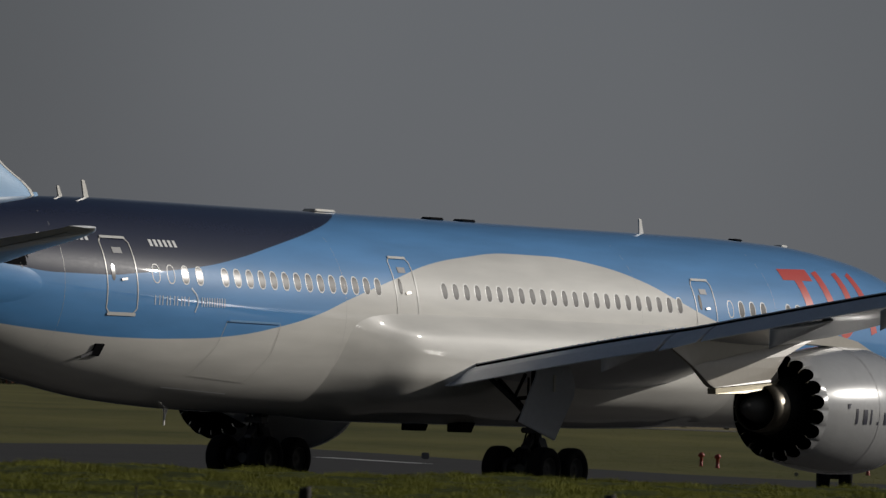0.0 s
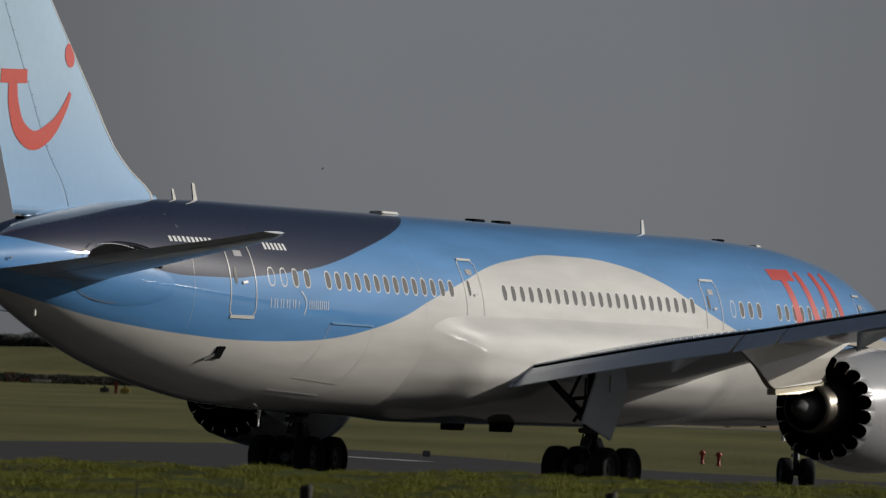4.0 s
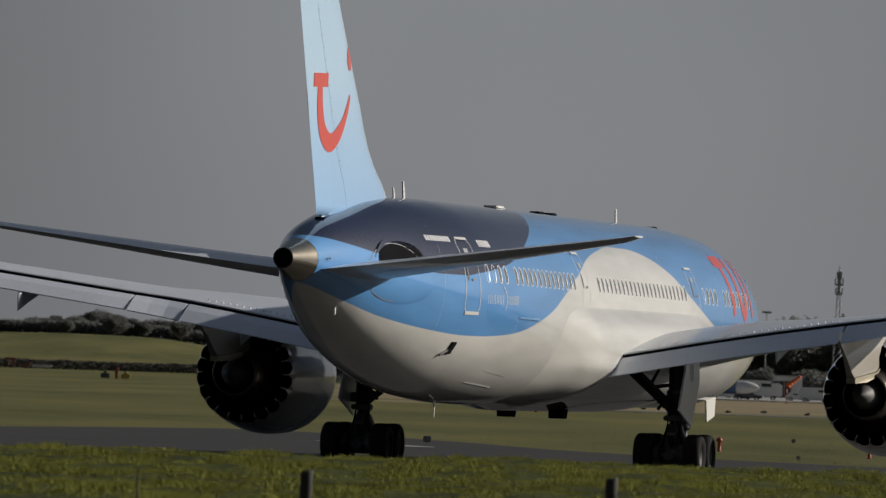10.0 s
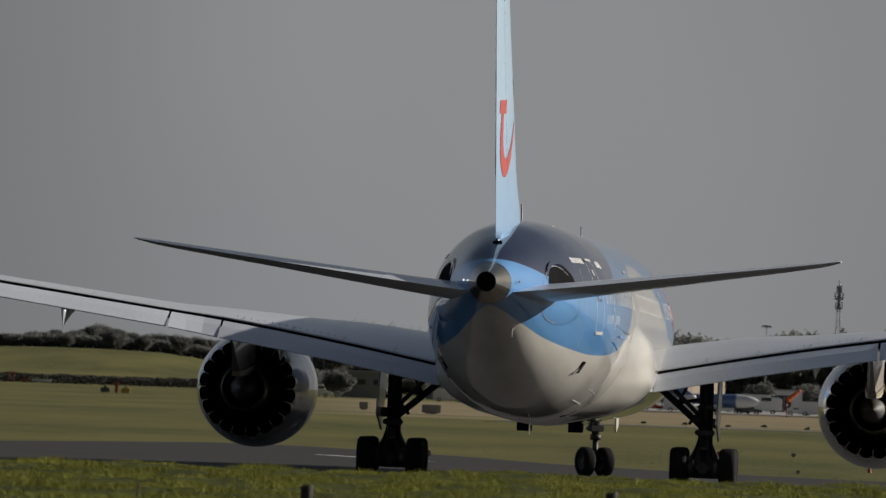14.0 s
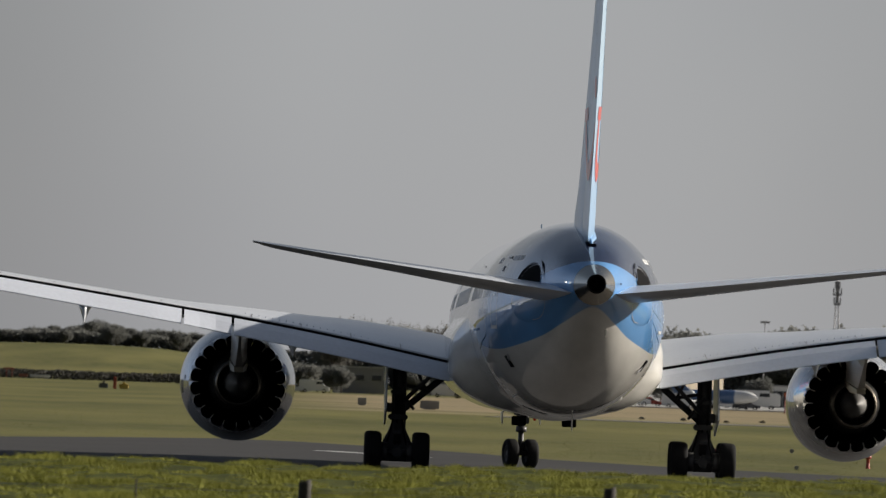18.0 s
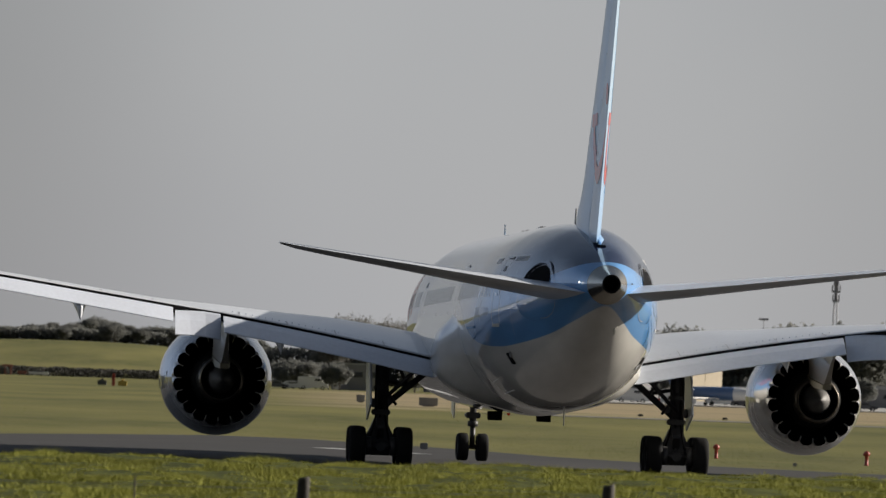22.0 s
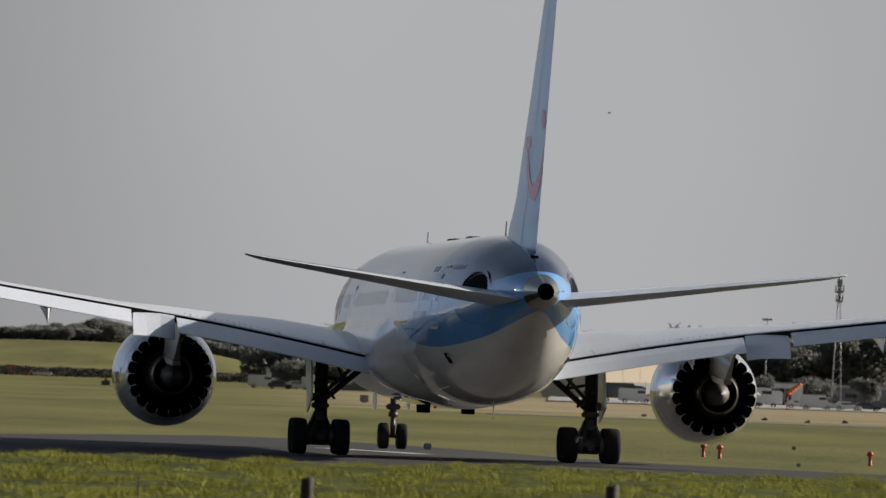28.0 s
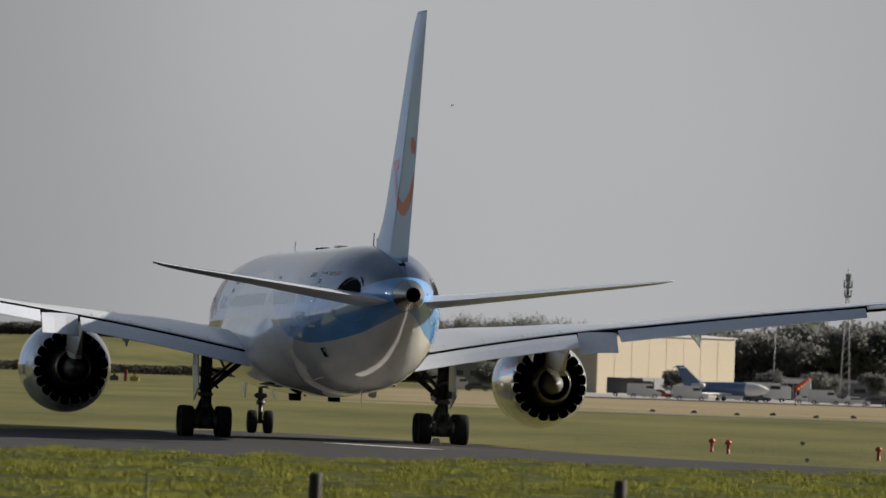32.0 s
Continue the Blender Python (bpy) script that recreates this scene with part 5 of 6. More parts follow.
        for d in (-0.12, 0.02, 0.14):
            part("brake_hose", merge("brake_hose", [tube("h", (GX - 0.22, y + d, 1.75), (GX - 0.34, y + d * 1.6, 1.2), 0.025, M["dark"], 8), tube("h", (GX - 0.34, y + d * 1.6, 1.21), (GX - 0.2, y + d * 2.5, 0.75), 0.025, M["dark"], 8)]), leg, "black brake hose")
        o = [(-1.5, 3.55), (0.35, 3.5), (0.57, 2.98), (0.54, 2.68), (-0.45, 1.37), (-2.44, 1.9), (-1.62, 3.2)]
        part("gear_door", prism("gear_door", o, "Y", side * 5.28, side * 5.34, M["wing"], 0.02), leg, "large grey main gear door")
        part("door_stay", box("door_stay", (-0.65, side * 5.38, 3.05), (0.12, 0.03, 0.5), M["white"], 0.01), leg)
        for ax in (0.74, -0.74):
            for dy in (-0.77, 0.77):
                m = Matrix.Translation((GX + ax, y + dy, 0.645 + G))
                w = part("wheel_tyre", tyre, leg, "black rubber tyre", m)
                rolling.append((w, GX + ax, y + dy, 0.645 + G, 0.645))
                part("wheel_rim", rim, w, "dull metal wheel rim")
    # near-black box added for the wheel bay's shade under the wing root
    part("gear_bay", box("gear_bay", (-0.2, 0, 2.8), (2.6, 5.0, 0.6), M["dark"], 0.05), jet, "near-black box in place of landing-gear bay shade")
    # nose gear
    tyre2, rim2 = wheel_mesh(0.51, 0.40)
    ng = tagged(new("nose_gear_leg", merge("nose_gear_leg", [tube("a", (0, 0, 2.6), (0, 0, 1.15), 0.13, M["steel"], 14), tube("b", (0, 0, 1.2), (0, 0, 0.4), 0.10, M["steel"], 12), tube("c", (0, -0.5, 0.51 + G), (0, 0.5, 0.51 + G), 0.075, M["steel"], 10), tube("d", (0, 0, 1.35), (0, 0, 1.15), 0.19, M["steel"], 12), tube("e", (0.1, 0, 1.3), (0.9, 0, 2.3), 0.06, M["steel"], 8)])), "steel nose landing-gear leg")
    ng.parent = jet
    for dy in (-0.36, 0.36):
        w = part("wheel_tyre", tyre2, ng, "black rubber tyre", Matrix.Translation((0, dy, 0.51 + G)))
        rolling.append((w, 0, dy, 0.51 + G, 0.51))
        part("wheel_rim", rim2, w, "dull metal wheel rim")
    for d in (-0.2, 0.2):
        part("taxi_lamp", tube("taxi_lamp", (0.05, d, 1.55), (0.2, d, 1.55), 0.09, M["lens"], 12), ng, "round unlit taxi lamp")
    part("steering_collar", box("steering_collar", (0, 0, 1.55), (0.3, 0.5, 0.22), M["steel"], 0.03), ng)
    for side in (1, -1):
        part("nose_gear_door", prism("nose_gear_door", [(25.0, 2.15), (26.6, 2.30), (26.5, 1.62), (25.2, 1.42)], "Y", side * 0.64, side * 0.69, M["white"], 0.015), jet, "white nose gear door")
    return ng


fuselage, root_fairing = build_fuselage()
build_wings()
build_engines()
rudder, hinge_low, hinge_high = build_tail()
nose_gear = build_gear()


# ---- near fence ----
def fence():
    for i, (x, z1, r, lean) in enumerate(((-1.345, 1.77, 0.068, 1.5), (1.82, 1.80, 0.066, 1.0), (4.98, 1.84, 0.068, -1))):
        y = 88.0
        base = ground_z(x, y) - 0.15
        ring = []
        for k, (z, q) in enumerate(((base, 1.0), (z1 - 0.03, 0.97), (z1, 0.86))):
            ring.append([(x + radians(lean) * (z1 - z) * -1 + r * q * math.cos(a) * (1 + 0.05 * math.sin(3 * a + i)), y + r * q * math.sin(a), z + (0.012 * math.cos(a) if k == 2 else 0)) for a in np.linspace(0, 2 * math.pi, 14, endpoint=False)])
        post = new("fence_post", loft("fence_post", ring, M["wood"]))
        tagged(post, "dark weathered round wooden fence post", "fence post", "posts of the near fence")
    for x, z1 in ((-3.1, 1.72), (-2.27, 1.5)):
        st = new("fence_stake", tube("fence_stake", (x, 88, 1.1), (x, 88, z1), 0.009, M["wood"], 8))
        tagged(st, "thin dark metal fence stake", "fence stake", "stakes of the near fence")
    for z in (1.66, 1.42):
        w = new("fence_wire", tube("fence_wire", (-14, 88, z - 0.07), (14, 88, z + 0.05), 0.0035, M["wire"], 6))
        tagged(w, "thin strained fence wire between the posts", "wire", "wires of the near fence")


def across(b, y):
    """x at distance y for a bearing of b degrees to the right."""
    return y * math.tan(radians(b))


def bearing(p):
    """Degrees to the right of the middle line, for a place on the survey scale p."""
    return (p - 784) / 15000 * 57.2958


def hydrants():
    bm = [revolve("a", [(0, 0.0), (0, 0.10), (0.05, 0.10), (0.06, 0.075), (0.40, 0.07), (0.42, 0.12), (0.52, 0.13), (0.58, 0.09), (0.62, 0.0)], M["hydrant"], (0, 0, 0), 16, "Z"), tube("b", (-0.14, 0, 0.47), (0.14, 0, 0.47), 0.05, M["hydrant"])]
    me = merge("hydrant", bm)
    for p, y in ((1253, 362), (1282, 355), (1548, 346)):
        h = new("red_hydrant", me)
        x = across(bearing(p), y)
        h.location = (x, y, ground_z(x, y) - 0.01)
        tagged(h, "small red round-headed marker post on the grass", "marker post", "red marker posts")
    for p, y, s, lab in ((765, 347, 0.32, "small grey marker box on the grass"), (1422, 331, 0.16, "small dark marker box on the grass"), (1413, 420, 0.22, "small dark marker box on the grass"), (650, 900, 0.9, "small dark sign on the far grass"), (770, 850, 1.0, "low brown sign box on the far grass")):
        x = across(bearing(p), y)
        w = s * (1.9 if p == 770 else 1.0)
        b = new("marker_box", merge("marker_box", [box("a", (x, y, ground_z(x, y) + s * 0.5), (w, s * 0.6, s * 0.8), M["cladding"], 0.03), box("b", (x, y, ground_z(x, y) + s * 0.08), (w * 0.6, s * 0.4, s * 0.3), M["concrete"])]))
        tagged(b, lab, "marker", "marker boxes")
    rng = random.Random(3)
    for i in range(6):
        p = 1150 + i * 70 + rng.uniform(-8, 8)
        y = 800 + rng.uniform(-25, 25)
        x = across(bearing(p), y)
        s = rng.uniform(0.08, 0.16)
        me = clump_mesh("shrub", rng.randrange(999), 40, (s * 1.8, s, s), 0.13, M["hedge"])
        o = new("shrub", me)
        o.location = (x, y, ground_z(x, y) + s * 0.6)
        tagged(o, "low dark shrub on the far grass", "shrub", "row of shrubs")


def clump_mesh(name, seed, n, radii, size, mat):
    """A crown of many small leaf clumps with an uneven outline."""
    r = np.random.default_rng(seed)
    v, fc = [], []
    for i in range(n):
        d = r.normal(size=3)
        d /= np.linalg.norm(d)
        q = d * r.uniform(0.35, 1.05) ** 0.6 * np.array(radii) * (1 + 0.22 * math.sin(d[0] * 5 + seed) + 0.15 * math.sin(d[2] * 7 + d[1] * 4))
        a, b = r.normal(size=3), r.normal(size=3)
        a *= size / np.linalg.norm(a)
        b *= size / np.linalg.norm(b)
        o = len(v)
        v += [q - a - b * 0.5, q + a - b * 0.4, q + a * 0.6 + b, q - a * 0.7 + b * 0.8]
        fc.append((o, o + 1, o + 2, o + 3))
    return mesh_ob(name, v, fc, mat)


def tree_kind(seed, tall, wide, leaf, n, thin=False):
    r = random.Random(seed)
    root = new("tree")
    limbs = [tube("t", (0, 0, -0.5), (r.uniform(-0.2, 0.2), 0, tall * 0.55), tall * 0.028, M["bark"], 8, tall * 0.014)]
    meshes = []
    for i in range(6 if not thin else 9):
        a = r.uniform(0, 6.28)
        z0 = tall * r.uniform(0.22, 0.5)
        e = (math.cos(a) * wide * r.uniform(0.3, 0.62), math.sin(a) * wide * r.uniform(0.3, 0.62), tall * r.uniform(0.55, 0.86))
        limbs.append(tube("l", (0, 0, z0), e, tall * 0.011, M["bark"], 6, tall * 0.003))
        k = wide * r.uniform(0.30, 0.44)
        meshes.append((e, k))
    meshes.append(((0, 0, tall * 0.8), wide * 0.45))
    meshes.append(((r.uniform(-1, 1), 0, tall * 0.45), wide * 0.5))
    part("trunk", merge("trunk", limbs), root)
    crowns = []
    for j, (e, k) in enumerate(meshes):
        me = clump_mesh("c", seed * 31 + j, n, (k, k, k * (1.5 if thin else 0.8)), 0.23 if not thin else 0.15, leaf)
        me.transform(Matrix.Translation(e))
        crowns.append(me)
    part("crown", merge("crown", crowns), root)
    return root


def trees():
    rng = random.Random(11)
    kinds = [tree_kind(1, 9, 6.5, M["leaf"], 1150), tree_kind(2, 8, 7.5, M["leaf"], 1150), tree_kind(3, 10, 6, M["leaf"], 1150)]
    thin = [tree_kind(4, 15, 6, M["leaf_pale"], 900, True), tree_kind(5, 13, 5, M["leaf_pale"], 900, True)]
    spots = []
    for p, top in ((-60, 572), (-25, 580), (12, 588), (55, 573), (80, 575), (100, 570), (122, 578), (140, 572), (165, 563), (188, 561), (212, 570), (232, 575), (258, 581), (280, 578), (300, 580), (325, 580), (345, 584), (368, 586), (395, 590), (425, 596), (460, 600)):
        spots.append((p, top, 2700 + rng.uniform(-40, 60), kinds))
    for p, top in ((595, 560), (612, 550), (630, 547), (650, 549), (668, 555), (690, 552), (712, 558), (730, 562), (760, 562), (785, 558), (800, 553), (820, 558), (842, 560), (862, 563), (885, 557), (905, 560), (930, 556), (952, 562), (975, 566), (1000, 574), (1030, 582)):
        spots.append((p, top, 2300 + rng.uniform(-40, 60), thin))
        spots.append((p + 11, top + rng.uniform(2, 14), 2330 + rng.uniform(-40, 60), thin))
    for p, top in ((1205, 588), (1228, 580), (1245, 584), (1290, 600), (1320, 592), (1350, 596), (1385, 590), (1400, 578), (1425, 574), (1450, 580), (1480, 590), (1520, 588), (1545, 578), (1572, 575), (1600, 580), (1640, 585), (1262, 598), (1300, 606), (1335, 604), (1440, 600), (1500, 600)):
        spots.append((p, top, 2200 + rng.uniform(-60, 80), kinds))
    for p, top in ((512, 641), (530, 636), (548, 640), (570, 644), (592, 642), (612, 646), (745, 652), (870, 650), (1178, 662), (1345, 664), (1440, 668), (1536, 668)):
        spots.append((p, top, 1530 + rng.uniform(-25, 25), kinds))
    for i, (p, top, y, ks) in enumerate(spots):
        hz = 668.5 + (p - 784) * 0.0352
        zt = EYE_HEIGHT + (hz - top) / 15000 * y
        x = across(bearing(p), y)
        g = ground_z(x, y)
        k = ks[i % len(ks)]
        tall = (10.2, 9.0, 11.0)[i % 3] if ks is kinds else (17.5, 15.5)[i % 2]
        s = max(0.25, (zt - g) / tall)
        c = copy_thing(k, pose(x, y, g))
        sc = Matrix.Diagonal((s * 1.1, s * 1.1, s, 1))
        c.matrix_basis = pose(x, y, g, 0, 0, rng.uniform(0, 360)) @ sc
        tagged(c, "dark rounded broadleaf tree on the skyline" if ks is kinds else "tall thin half-bare tree on the skyline", "tree", "trees along the skyline")
    for k in kinds + thin:
        for o in (*k.children_recursive, k):
            bpy.data.objects.remove(o)
    # understorey along the foot of the tree lines, and the dark hedge on the near side of the hill
    r = np.random.default_rng(8)
    def band(name, label, p0, p1, y, zlo, zhi, n, size, mat):
        v, fc = [], []
        for i in range(n):
            p = r.uniform(p0, p1)
            yy = y + r.uniform(-6, 6)
            x = across(bearing(p), yy)
            g = ground_z(x, yy)
            top = zlo + (zhi - zlo) * (0.65 + 0.35 * noise.noise((p * 0.03, 0, y)))
            q = np.array((x, yy, g + r.uniform(0, 1) ** 0.8 * top))
            a, b = r.normal(size=3), r.normal(size=3)
            a *= size / np.linalg.norm(a)
            b *= size / np.linalg.norm(b)
            o = len(v)
            v += [q - a - b * 0.5, q + a - b * 0.4, q + a * 0.6 + b, q - a * 0.7 + b * 0.8]
            fc.append((o, o + 1, o + 2, o + 3))
        tagged(new(name, mesh_ob(name, v, fc, mat)), label, "hedge", "", "stuff")
    band("hedge", "long dark hedge in front of the far hill", -80, 560, 2040, 1.6, 2.4, 15000, 0.24, M["hedge"])
    band("wood_edge", "dark undergrowth below the far trees", -80, 470, 2690, 2.5, 4.5, 14000, 0.5, M["leaf"])
    band("wood_edge", "dark undergrowth below the far trees", 430, 1180, 2290, 5.0, 11.0, 17000, 0.5, M["leaf"])
    band("wood_edge", "dark undergrowth below the far trees", 1150, 1660, 2190, 5.0, 9.0, 12000, 0.55, M["leaf"])


def shed(p0, p1, y, hgt, depth, wall, name, label, panels=0, gable=0.0, door=None, turn=0.0):
    x0, x1 = across(bearing(p0), y), across(bearing(p1), y)
    w, xm = (x1 - x0) / 2, (x0 + x1) / 2
    root = new(name)
    part("wall", box("wall", (0, depth / 2, hgt / 2), (2 * w, depth, hgt), wall, 0.05), root)
    part("roof", prism("roof", [(-w - 0.3, hgt), (w + 0.3, hgt), (w + 0.3, hgt + 0.25), (0, hgt + 0.25 + gable), (-w - 0.3, hgt + 0.25)], "Y", -0.3, depth + 0.3, M["roof"]), root)
    for i in range(panels):
        part("window", box("window", (-w + 2 * w * (i + 0.5) / panels, -0.03, hgt * 0.62), (2 * w / panels * 0.55, 0.12, hgt * 0.2), M["glass"], 0.02), root)
    if door:
        part("door", box("door", (-w + 2 * w * door[0], -0.04, hgt * door[2] / 2), (2 * w * door[1], 0.14, hgt * door[2]), M["cladding"] if wall is M["cream"] else M["glass"], 0.02), root)
        for k in range(4):
            part("door_rail", box("door_rail", (-w + 2 * w * (door[0] - door[1] / 2 + door[1] * k / 3), -0.14, hgt * door[2] / 2), (0.12, 0.08, hgt * door[2]), M["roof"]), root)
    for k in range(1, 8):
        part("wall_rib", box("wall_rib", (-w + 2 * w * k / 8, -0.01, hgt / 2), (0.10, 0.04, hgt), wall), root)
    root.matrix_basis = pose(xm, y, ground_z(xm, y) - 0.05, 0, 0, turn)
    return tagged(root, label, "building")


def vehicle(p, y, kind, mat, label):
    x = across(bearing(p), y)
    g = ground_z(x, y)
    root = new(kind)
    L, H, W = {"van": (5.4, 2.3, 2.0), "car": (4.3, 1.45, 1.8), "truck": (7.5, 3.1, 2.4)}[kind]
    if kind == "van":
        o = [(-L / 2, 0.35), (L / 2, 0.35), (L / 2, 1.0), (L / 2 - 0.9, 1.25), (L / 2 - 1.5, H), (-L / 2 + 0.1, H), (-L / 2, H - 0.2)]
    elif kind == "truck":
        o = [(-L / 2, 0.6), (L / 2, 0.6), (L / 2, 2.4), (L / 2 - 0.5, 2.7), (L / 2 - 1.8, 2.7), (L / 2 - 1.8, H), (-L / 2, H)]
    else:
        o = [(-L / 2, 0.35), (L / 2, 0.35), (L / 2, 0.75), (L / 2 - 1.1, 0.9), (L / 2 - 1.8, H), (-L / 2 + 0.9, H), (-L / 2 + 0.2, 0.95), (-L / 2, 0.8)]
    part("body", prism("body", o, "Y", -W / 2, W / 2, mat, 0.06), root)
    part("side_glass", box("side_glass", (L * 0.16 if kind != "car" else -0.1, 0, H * 0.76), (L * 0.22 if kind != "car" else L * 0.4, W + 0.03, H * 0.2), M["glass"], 0.03), root)
    tyre, rim = wheel_mesh(0.36, 0.24)
    for a in (-L * 0.31, L * 0.31):
        for b in (-W / 2 + 0.1, W / 2 - 0.1):
            part("wheel", tyre, root, "", Matrix.Translation((a, b, 0.36)))
    root.location = (x, y, g)
    return tagged(root, label, "van" if kind == "van" else kind, "vehicles on the far apron")


def parked_jet(p, y):
    """Small parked jet seen across the field: nose to the right."""
    x, root = across(bearing(p), y), new("small_jet")
    prof = smooth_table([(-7.5, 0.12), (-6, 0.55), (-3.5, 0.95), (2, 1.05), (5, 0.95), (6.6, 0.5), (7.1, 0.05)])
    xs = np.linspace(-7.5, 7.1, 22)
    fus = part("fuselage", revolve("fuselage", [(q, float(prof(q)[0])) for q in xs], M["van"], (0, 0, 1.95), 20), root)
    part("tail_paint", revolve("tail_paint", [(q, float(prof(q)[0]) + 0.012) for q in np.linspace(-7.5, 3.5, 20)], M["blue_tail"], (0, 0, 1.95), 20), root, "dark blue rear paint")
    part("tail_fin", prism("tail_fin", [(-3.6, 2.6), (-6.4, 2.3), (-7.9, 5.3), (-6.6, 5.3)], "Y", -0.09, 0.09, M["blue_tail"], 0.03), root, "dark blue fin")
    part("tailplane", prism("tailplane", [(-6.6, -2.6), (-7.7, -2.6), (-7.9, 0), (-7.7, 2.6), (-6.6, 2.6), (-5.9, 0)], "Z", 4.95, 5.05, M["blue_tail"], 0.02), root)
    part("wing", prism("wing", [(1.5, -0.5), (-1.6, -0.5), (-2.6, -7.2), (-1.6, -7.2)], "Z", 1.1, 1.3, M["van"], 0.03), root)
    part("wing", prism("wing", [(1.5, 0.5), (-1.6, 0.5), (-2.6, 7.2), (-1.6, 7.2)], "Z", 1.1, 1.3, M["van"], 0.03), root)
    for s in (1, -1):
        part("engine", revolve("engine", [(-4.9, 0.3), (-3.6, 0.42), (-2.8, 0.40), (-2.7, 0.0)], M["van"], (0, s * 1.35, 2.3), 16), root)
        part("gear_leg", merge("gear_leg", [tube("a", (-0.6, s * 1.6, 1.2), (-0.6, s * 1.6, 0.3), 0.06, M["steel"]), tube("b", (-0.6, s * 1.6 - 0.12, 0.3), (-0.6, s * 1.6 + 0.12, 0.3), 0.3, M["tyre"], 16)]), root)
    part("gear_leg", merge("gear_leg", [tube("a", (5.2, 0, 1.3), (5.2, 0, 0.3), 0.05, M["steel"]), tube("b", (5.2, -0.1, 0.25), (5.2, 0.1, 0.25), 0.25, M["tyre"], 16)]), root)
    root.matrix_basis = pose(x, y, ground_z(x, y), 0, 0, -18)
    tagged(root, "small parked jet with a dark blue tail before a hangar", "aeroplane")


def masts():
    def mast(p, y, top_mark, name, label, heads):
        x = across(bearing(p), y)
        hz = 668.5 + (p - 784) * 0.0352
        zt = EYE_HEIGHT + (hz - top_mark) / 15000 * y
        root = new(name)
        legs = [tube("l", (x + a * 0.9, y + b * 0.9, -0.2), (x + a * 0.18, y + b * 0.18, zt * 0.86), 0.09, M["mast"], 6) for a, b in ((1, 1), (-1, 1), (1, -1), (-1, -1))]
        part("lattice", merge("lattice", legs + [tube("c", (x - 0.9 * (1 - k / 14) - 0.1, y, zt * 0.86 * k / 14), (x + 0.9 * (1 - (k + 1) / 14) + 0.1, y, zt * 0.86 * (k + 1) / 14), 0.05, M["mast"], 5) for k in range(14)]), root)
        part("pole", tube("pole", (x, y, zt * 0.8), (x, y, zt), 0.10, M["mast"], 6), root)
        for k, (f, w) in enumerate(heads):
            part("platform", merge("platform", [box("a", (x, y, zt * f), (w, 0.8, 0.35), M["mast"], 0.03)] + [box("b", (x + w * (q - 0.5) * 0.9, y, zt * f + 0.6), (0.22, 0.25, 1.1), M["mast"], 0.02) for q in (0, 0.33, 0.67, 1)]), root, "aerial platform")
        tagged(root, label, "mast")
    mast(1484, 1500, 484, "radio_mast", "tall grey lattice mast with aerial platforms", ((0.86, 1.5), (0.79, 1.2), (0.91, 0.8)))
    for p, y, top in ((1358, 1700, 566),):
        x = across(bearing(p), y)
        zt = EYE_HEIGHT + (668.5 + (p - 784) * 0.0352 - top) / 15000 * y
        root = new("floodlight_mast")
        part("pole", tube("pole", (x, y, -0.2), (x, y, zt), 0.16, M["mast"], 8, 0.08), root)
        part("lamp_head", merge("lamp_head", [box("h", (x + d, y, zt), (0.7, 0.5, 0.4), M["mast"], 0.04) for d in (-0.6, 0.0, 0.6)]), root, "row of floodlights")
        tagged(root, "tall slim floodlight mast", "mast")
    # windsock
    y = 1180
    x = across(bearing(1398), y)
    root = new("windsock")
    part("pole", tube("pole", (x, y, -0.3), (x, y, 2.6), 0.06, M["hydrant"], 8), root, "red pole")
    a = Vector((x, y, 2.3))
    w = Vector((0.78, -0.1, 0.62)).normalized()
    for i in range(5):
        part("sock_band", tube("sock_band", a + w * (0.48 * i), a + w * (0.48 * (i + 1)), 0.42 - 0.045 * i, M["orange"], 14, 0.42 - 0.045 * (i + 1)), root)
    tagged(root, "bright orange windsock blown up by the wind", "windsock")


def beacon_group():
    # orange ground equipment and a lying tank by the hedge, far off
    for p, y, me, nm, lab in ((212, 1250, "hydrant", "orange_beacon_post", "short orange beacon post on the field"), (192, 1260, "car_dark", "dark_equipment_box", "low dark equipment box on the field"), (228, 1245, "yellow", "yellow_equipment_box", "low yellow equipment box on the field")):
        x = across(bearing(p), y)
        root = new(nm, merge(nm, [box("a", (x, y, 0.5 if nm[0] == "o" else 0.3), (0.45, 0.45, 1.2) if nm[0] == "o" else (1.3, 1, 0.7), M[me], 0.05), box("b", (x, y, 1.3 if nm[0] == "o" else 0.8), (0.4, 0.4, 0.8 if nm[0] == "o" else 0.3), M[me], 0.05)]))
        tagged(root, lab, "equipment")
    y = 2000
    for p0, p1, h0, h1, mm, lab in ((14, 34, 1.8, 2.3, "faded_red", "faded red earth-moving plant by the hedge"), (42, 58, 0.3, 0.9, "faded_red", "faded red barrier by the hedge"), (62, 97, 0.2, 0.8, "van", "white barrier by the hedge")):
        x0, x1 = across(bearing(p0), y), across(bearing(p1), y)
        o = new("barrier", merge("barrier", [box("a", ((x0 + x1) / 2, y, (h0 + h1) / 2), (x1 - x0, 0.9, h1 - h0), M[mm], 0.1), box("b", (x0 + (x1 - x0) * 0.3, y, h1 * 0.5), (0.3, 0.6, h1), M[mm], 0.05), box("c", (x0 + (x1 - x0) * 0.8, y, h1 * 0.5), (0.3, 0.6, h1), M[mm], 0.05)]))
        tagged(o, lab, "barrier", "things by the hedge")


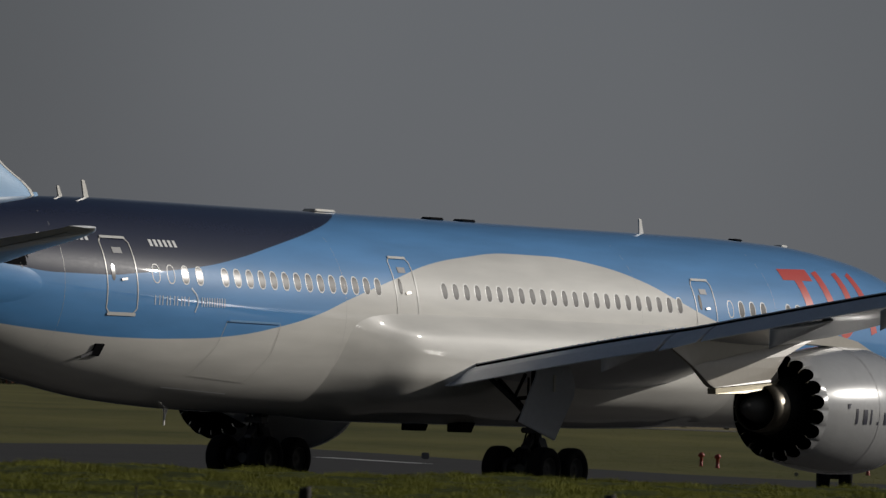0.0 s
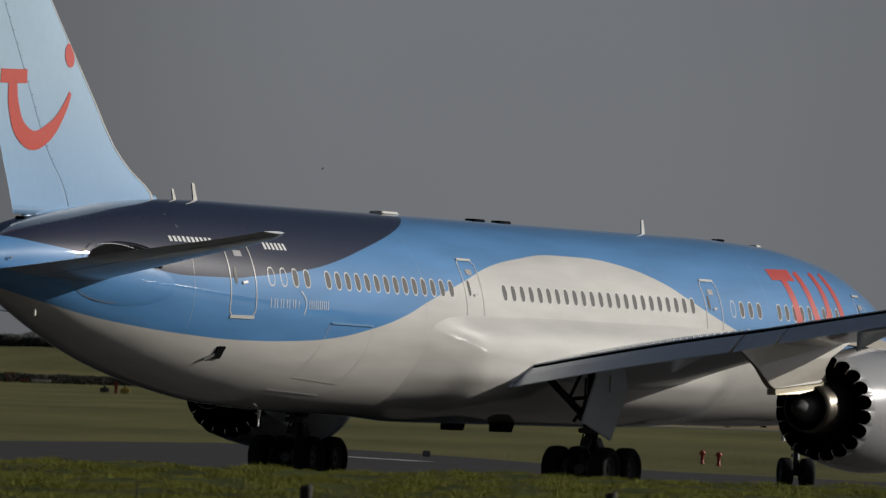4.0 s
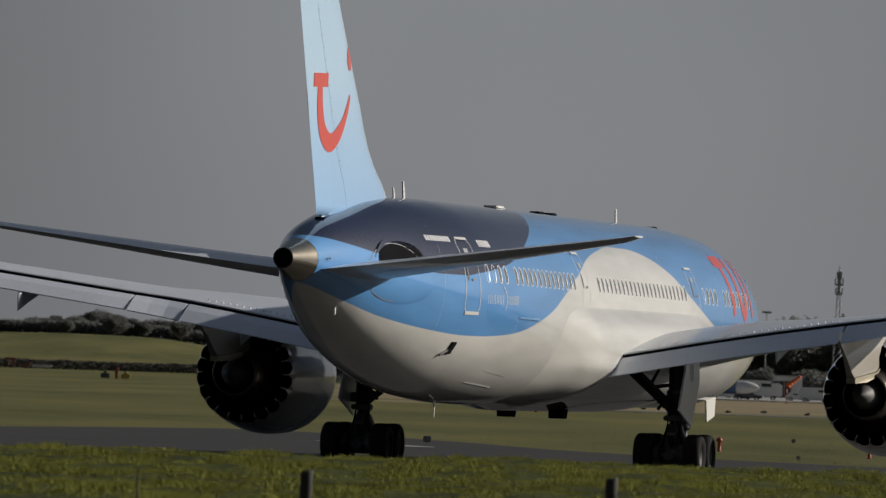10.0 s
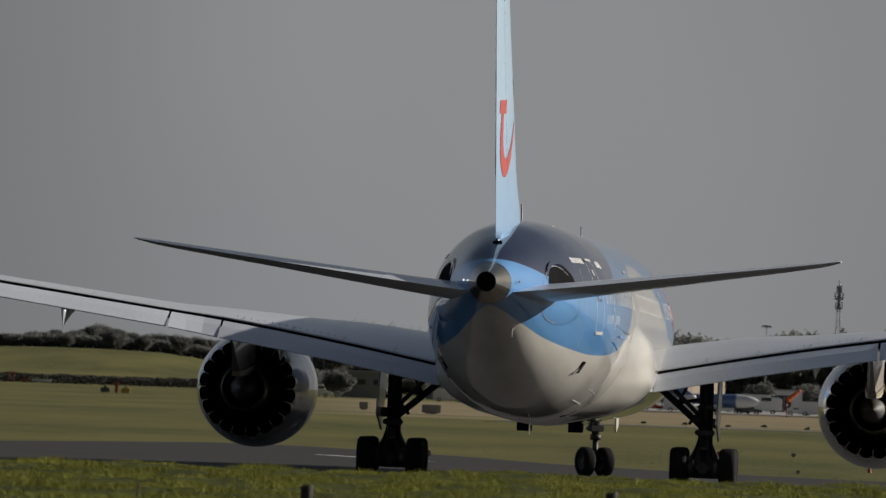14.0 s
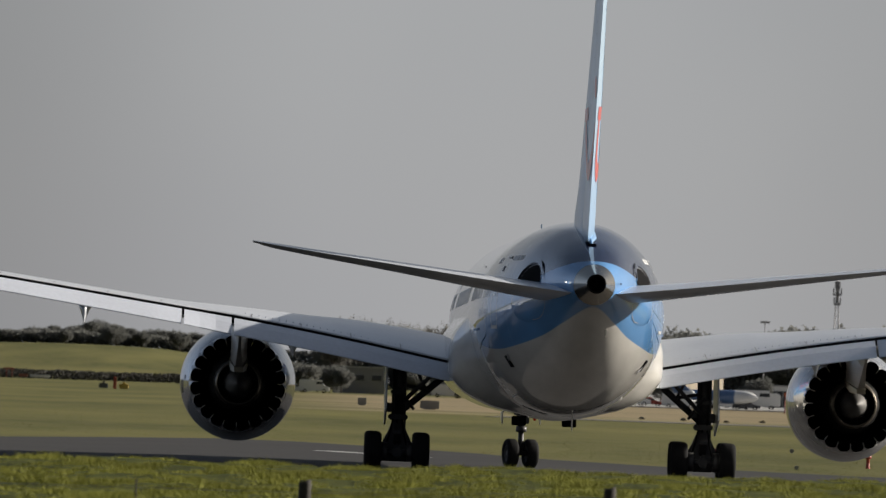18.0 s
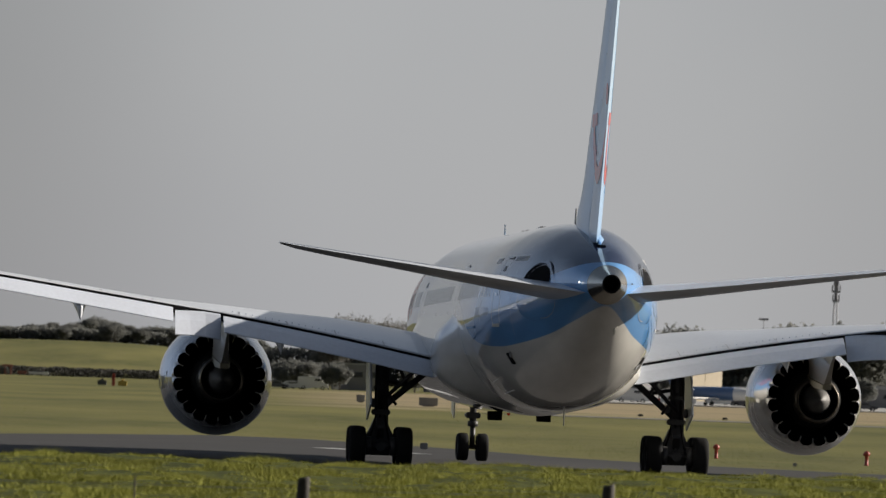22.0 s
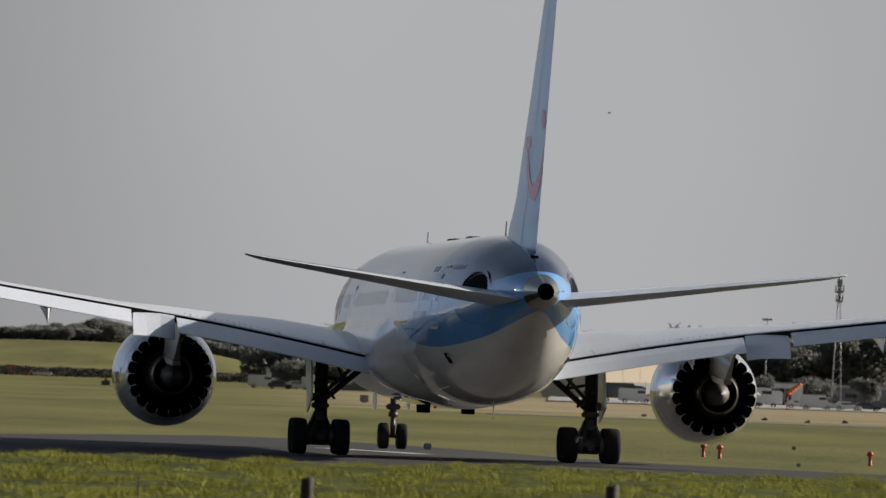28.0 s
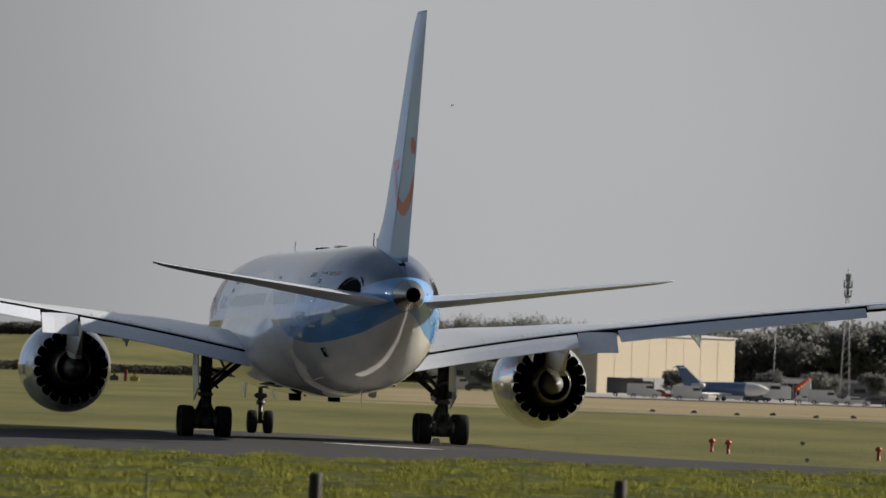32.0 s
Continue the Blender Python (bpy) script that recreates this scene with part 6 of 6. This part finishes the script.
def backdrop_things():
    shed(1010, 1325, 1600, 11.2, 14, M["cream"], "hangar", "large cream-clad hangar across the airfield", 0, 0.6, (0.5, 0.5, 0.3), 38)
    shed(597, 690, 1560, 4.8, 9, M["cladding"], "grey_shed", "low grey airfield building", 3)
    shed(1455, 1640, 1560, 3.6, 10, M["cladding"], "low_shed", "long low grey shed with pale roof", 5, 0.5)
    shed(760, 870, 1640, 5.0, 12, M["cladding"], "low_shed", "long low grey shed with pale roof", 4, 0.6)
    shed(1360, 1425, 1540, 4.0, 8, M["van"], "white_gatehouse", "small white building with dark opening", 0, 0, (0.42, 0.55, 0.8))
    shed(475, 560, 1620, 3.6, 8, M["van"], "white_cabin", "low white cabin building", 2)
    parked_jet(1272, 1300)
    for p, y, k, mm, lab in ((1130, 1330, "van", "van", "white van parked on the apron"), (1105, 1360, "truck", "car_dark", "dark service truck on the apron"), (1290, 1330, "van", "van", "white van parked on the apron"), (1330, 1300, "car", "car_dark", "dark car on the apron"),
                            (1348, 1350, "truck", "van", "white service truck on the apron"), (1450, 1300, "van", "van", "white van parked on the apron"), (1480, 1320, "car", "car_dark", "dark car on the apron"), (1505, 1300, "car", "van", "white car on the apron"), (1540, 1310, "car", "car_dark", "dark car on the apron"),
                            (470, 1500, "van", "van", "white van parked on the apron"), (500, 1480, "car", "car_dark", "dark car on the apron"), (530, 1490, "car", "van", "white car on the apron"), (565, 1490, "van", "van", "white van parked on the apron"), (800, 1450, "van", "van", "white van parked on the apron"), (835, 1440, "car", "car_dark", "dark car on the apron"), (1158, 1330, "car", "hydrant", "dark red car on the apron"), (1212, 1280, "van", "van", "white van parked on the apron"), (1310, 1380, "car", "van", "white car on the apron"), (1420, 1320, "car", "van", "white car on the apron")):
        vehicle(p, y, k, M[mm], lab)
    # pale apron that the far things stand on
    ap = prism("apron", [(16, 1262), (130, 1262), (170, 1700), (22, 1700)], "Z", -0.4, 0.02, M["concrete"])
    tagged(new("apron", ap), "pale concrete apron across the field", "apron", "", "structure")


def bird_thing():
    root = new("bird")
    part("body", revolve("body", [(-0.22, 0.0), (-0.1, 0.05), (0.08, 0.07), (0.2, 0.03), (0.25, 0.0)], M["bird"], (0, 0, 0), 10), root)
    for s in (1, -1):
        part("wing", mesh_ob("wing", [(0.1, s * 0.04, 0.02), (-0.1, s * 0.04, 0.02), (-0.16, s * 0.5, 0.16), (-0.02, s * 0.35, 0.14), (0.1, s * 0.04, 0.0), (-0.1, s * 0.04, 0.0), (-0.16, s * 0.5, 0.14), (-0.02, s * 0.35, 0.12)], [(0, 1, 2, 3), (7, 6, 5, 4), (0, 4, 5, 1), (1, 5, 6, 2), (2, 6, 7, 3), (3, 7, 4, 0)], M["bird"]), root)
    root.scale = (0.42, 0.42, 0.42)
    return tagged(root, "small dark bird flying over the airfield", "bird")


fence()
hydrants()
trees()
backdrop_things()
masts()
beacon_group()
bird = bird_thing()
late_bird = tagged(copy_thing(bird, pose(170, 500, 21, 0, 0, 160)), group="birds over the field")
tagged(bird, group="birds over the field")


# ---- what moves ----
def motions():
    walk(jet, [(t, pose(x, y, z, 0, -p, 90 + hd)) for t, x, y, z, p, hd in JET_ROWS])
    steer = [(0, 34), (4, 36), (8, 36), (12, 33), (15, 26), (17, 18), (19, 10), (21, 4), (23, 2), (26, 1), (29, 0), (32, 0)]
    walk(nose_gear, [(t, pose(24.9, 0, 0.0, 0, 0, a)) for t, a in steer])
    # wheels roll by the distance that the jet covers
    ts = [r[0] for r in JET_ROWS]
    way = [0.0]
    for p, q in zip(JET_ROWS, JET_ROWS[1:]):
        way.append(way[-1] + math.hypot(q[1] - p[1], q[2] - p[2]))
    for ob, x, y, z, r in rolling:
        total = way[-1] / r
        n = int(total / radians(70)) + 1
        rows = [(0.0, 0.0)] + [(float(np.interp(total * k / n * r, way, ts)), total * k / n) for k in range(1, n)] + [(32.0, total)]
        rows = [q for i, q in enumerate(rows) if i == 0 or q[0] - rows[i - 1][0] > 0.001]
        walk(ob, [(t, pose(x, y, z, 0, math.degrees(a), 0)) for t, a in rows])
    # the flaperons droop as the jet lines up
    for flap, side in moving_flaperon:
        hinge = Matrix.Translation((-1.95, side * 11.1, 4.78))
        walk(flap, [(t, hinge @ pose(0, 0, 0, 0, -a, 0) @ hinge.inverted()) for t, a in ((0, 0), (20.2, 0), (21.0, 10), (21.8, 16), (22.4, 18), (32, 18))])
    # the rudder works to hold the line; positive swings its rear edge to the left
    swing = Matrix.Translation(hinge_low)
    rows = [(0, 0), (13.5, 0), (15, 3), (16.5, 5), (18, 3.4), (20, 0), (21, 2), (22, 4.6), (25, 2.3), (26.5, 1), (28, 0), (29, 1), (30, 9.3), (31, -5), (31.5, -1), (32, -4)]
    walk(rudder, [(t, swing @ Matrix.Rotation(radians(-a), 4, hinge_high - hinge_low) @ swing.inverted()) for t, a in rows])
    # one bird crosses early, another late
    early = [(0, 28.1, 15.7), (2, 10.63, 15.05), (3, 1.5, 15.4), (6, -24.6, 15.2), (7, -33.4, 15.6), (12, -78, 18), (32, -250, 26)]
    walk(bird, [(t, pose(x, 500, z, 0, 0, 172)) for t, x, z in early])
    late = [(0, 170.0, 21.0), (10, 120, 20), (20, 66, 19.5), (25, 26, 18.8), (27.5, 9.9, 18.4), (28, 9.4, 18.8), (29, 8.8, 19.0), (30, 6.1, 19.3), (31, 3.14, 19.5), (31.5, 1.56, 19.15), (32, -0.38, 18.6)]
    walk(late_bird, [(t, pose(x, 500, z, 0, 0, 160)) for t, x, z in late])


motions()
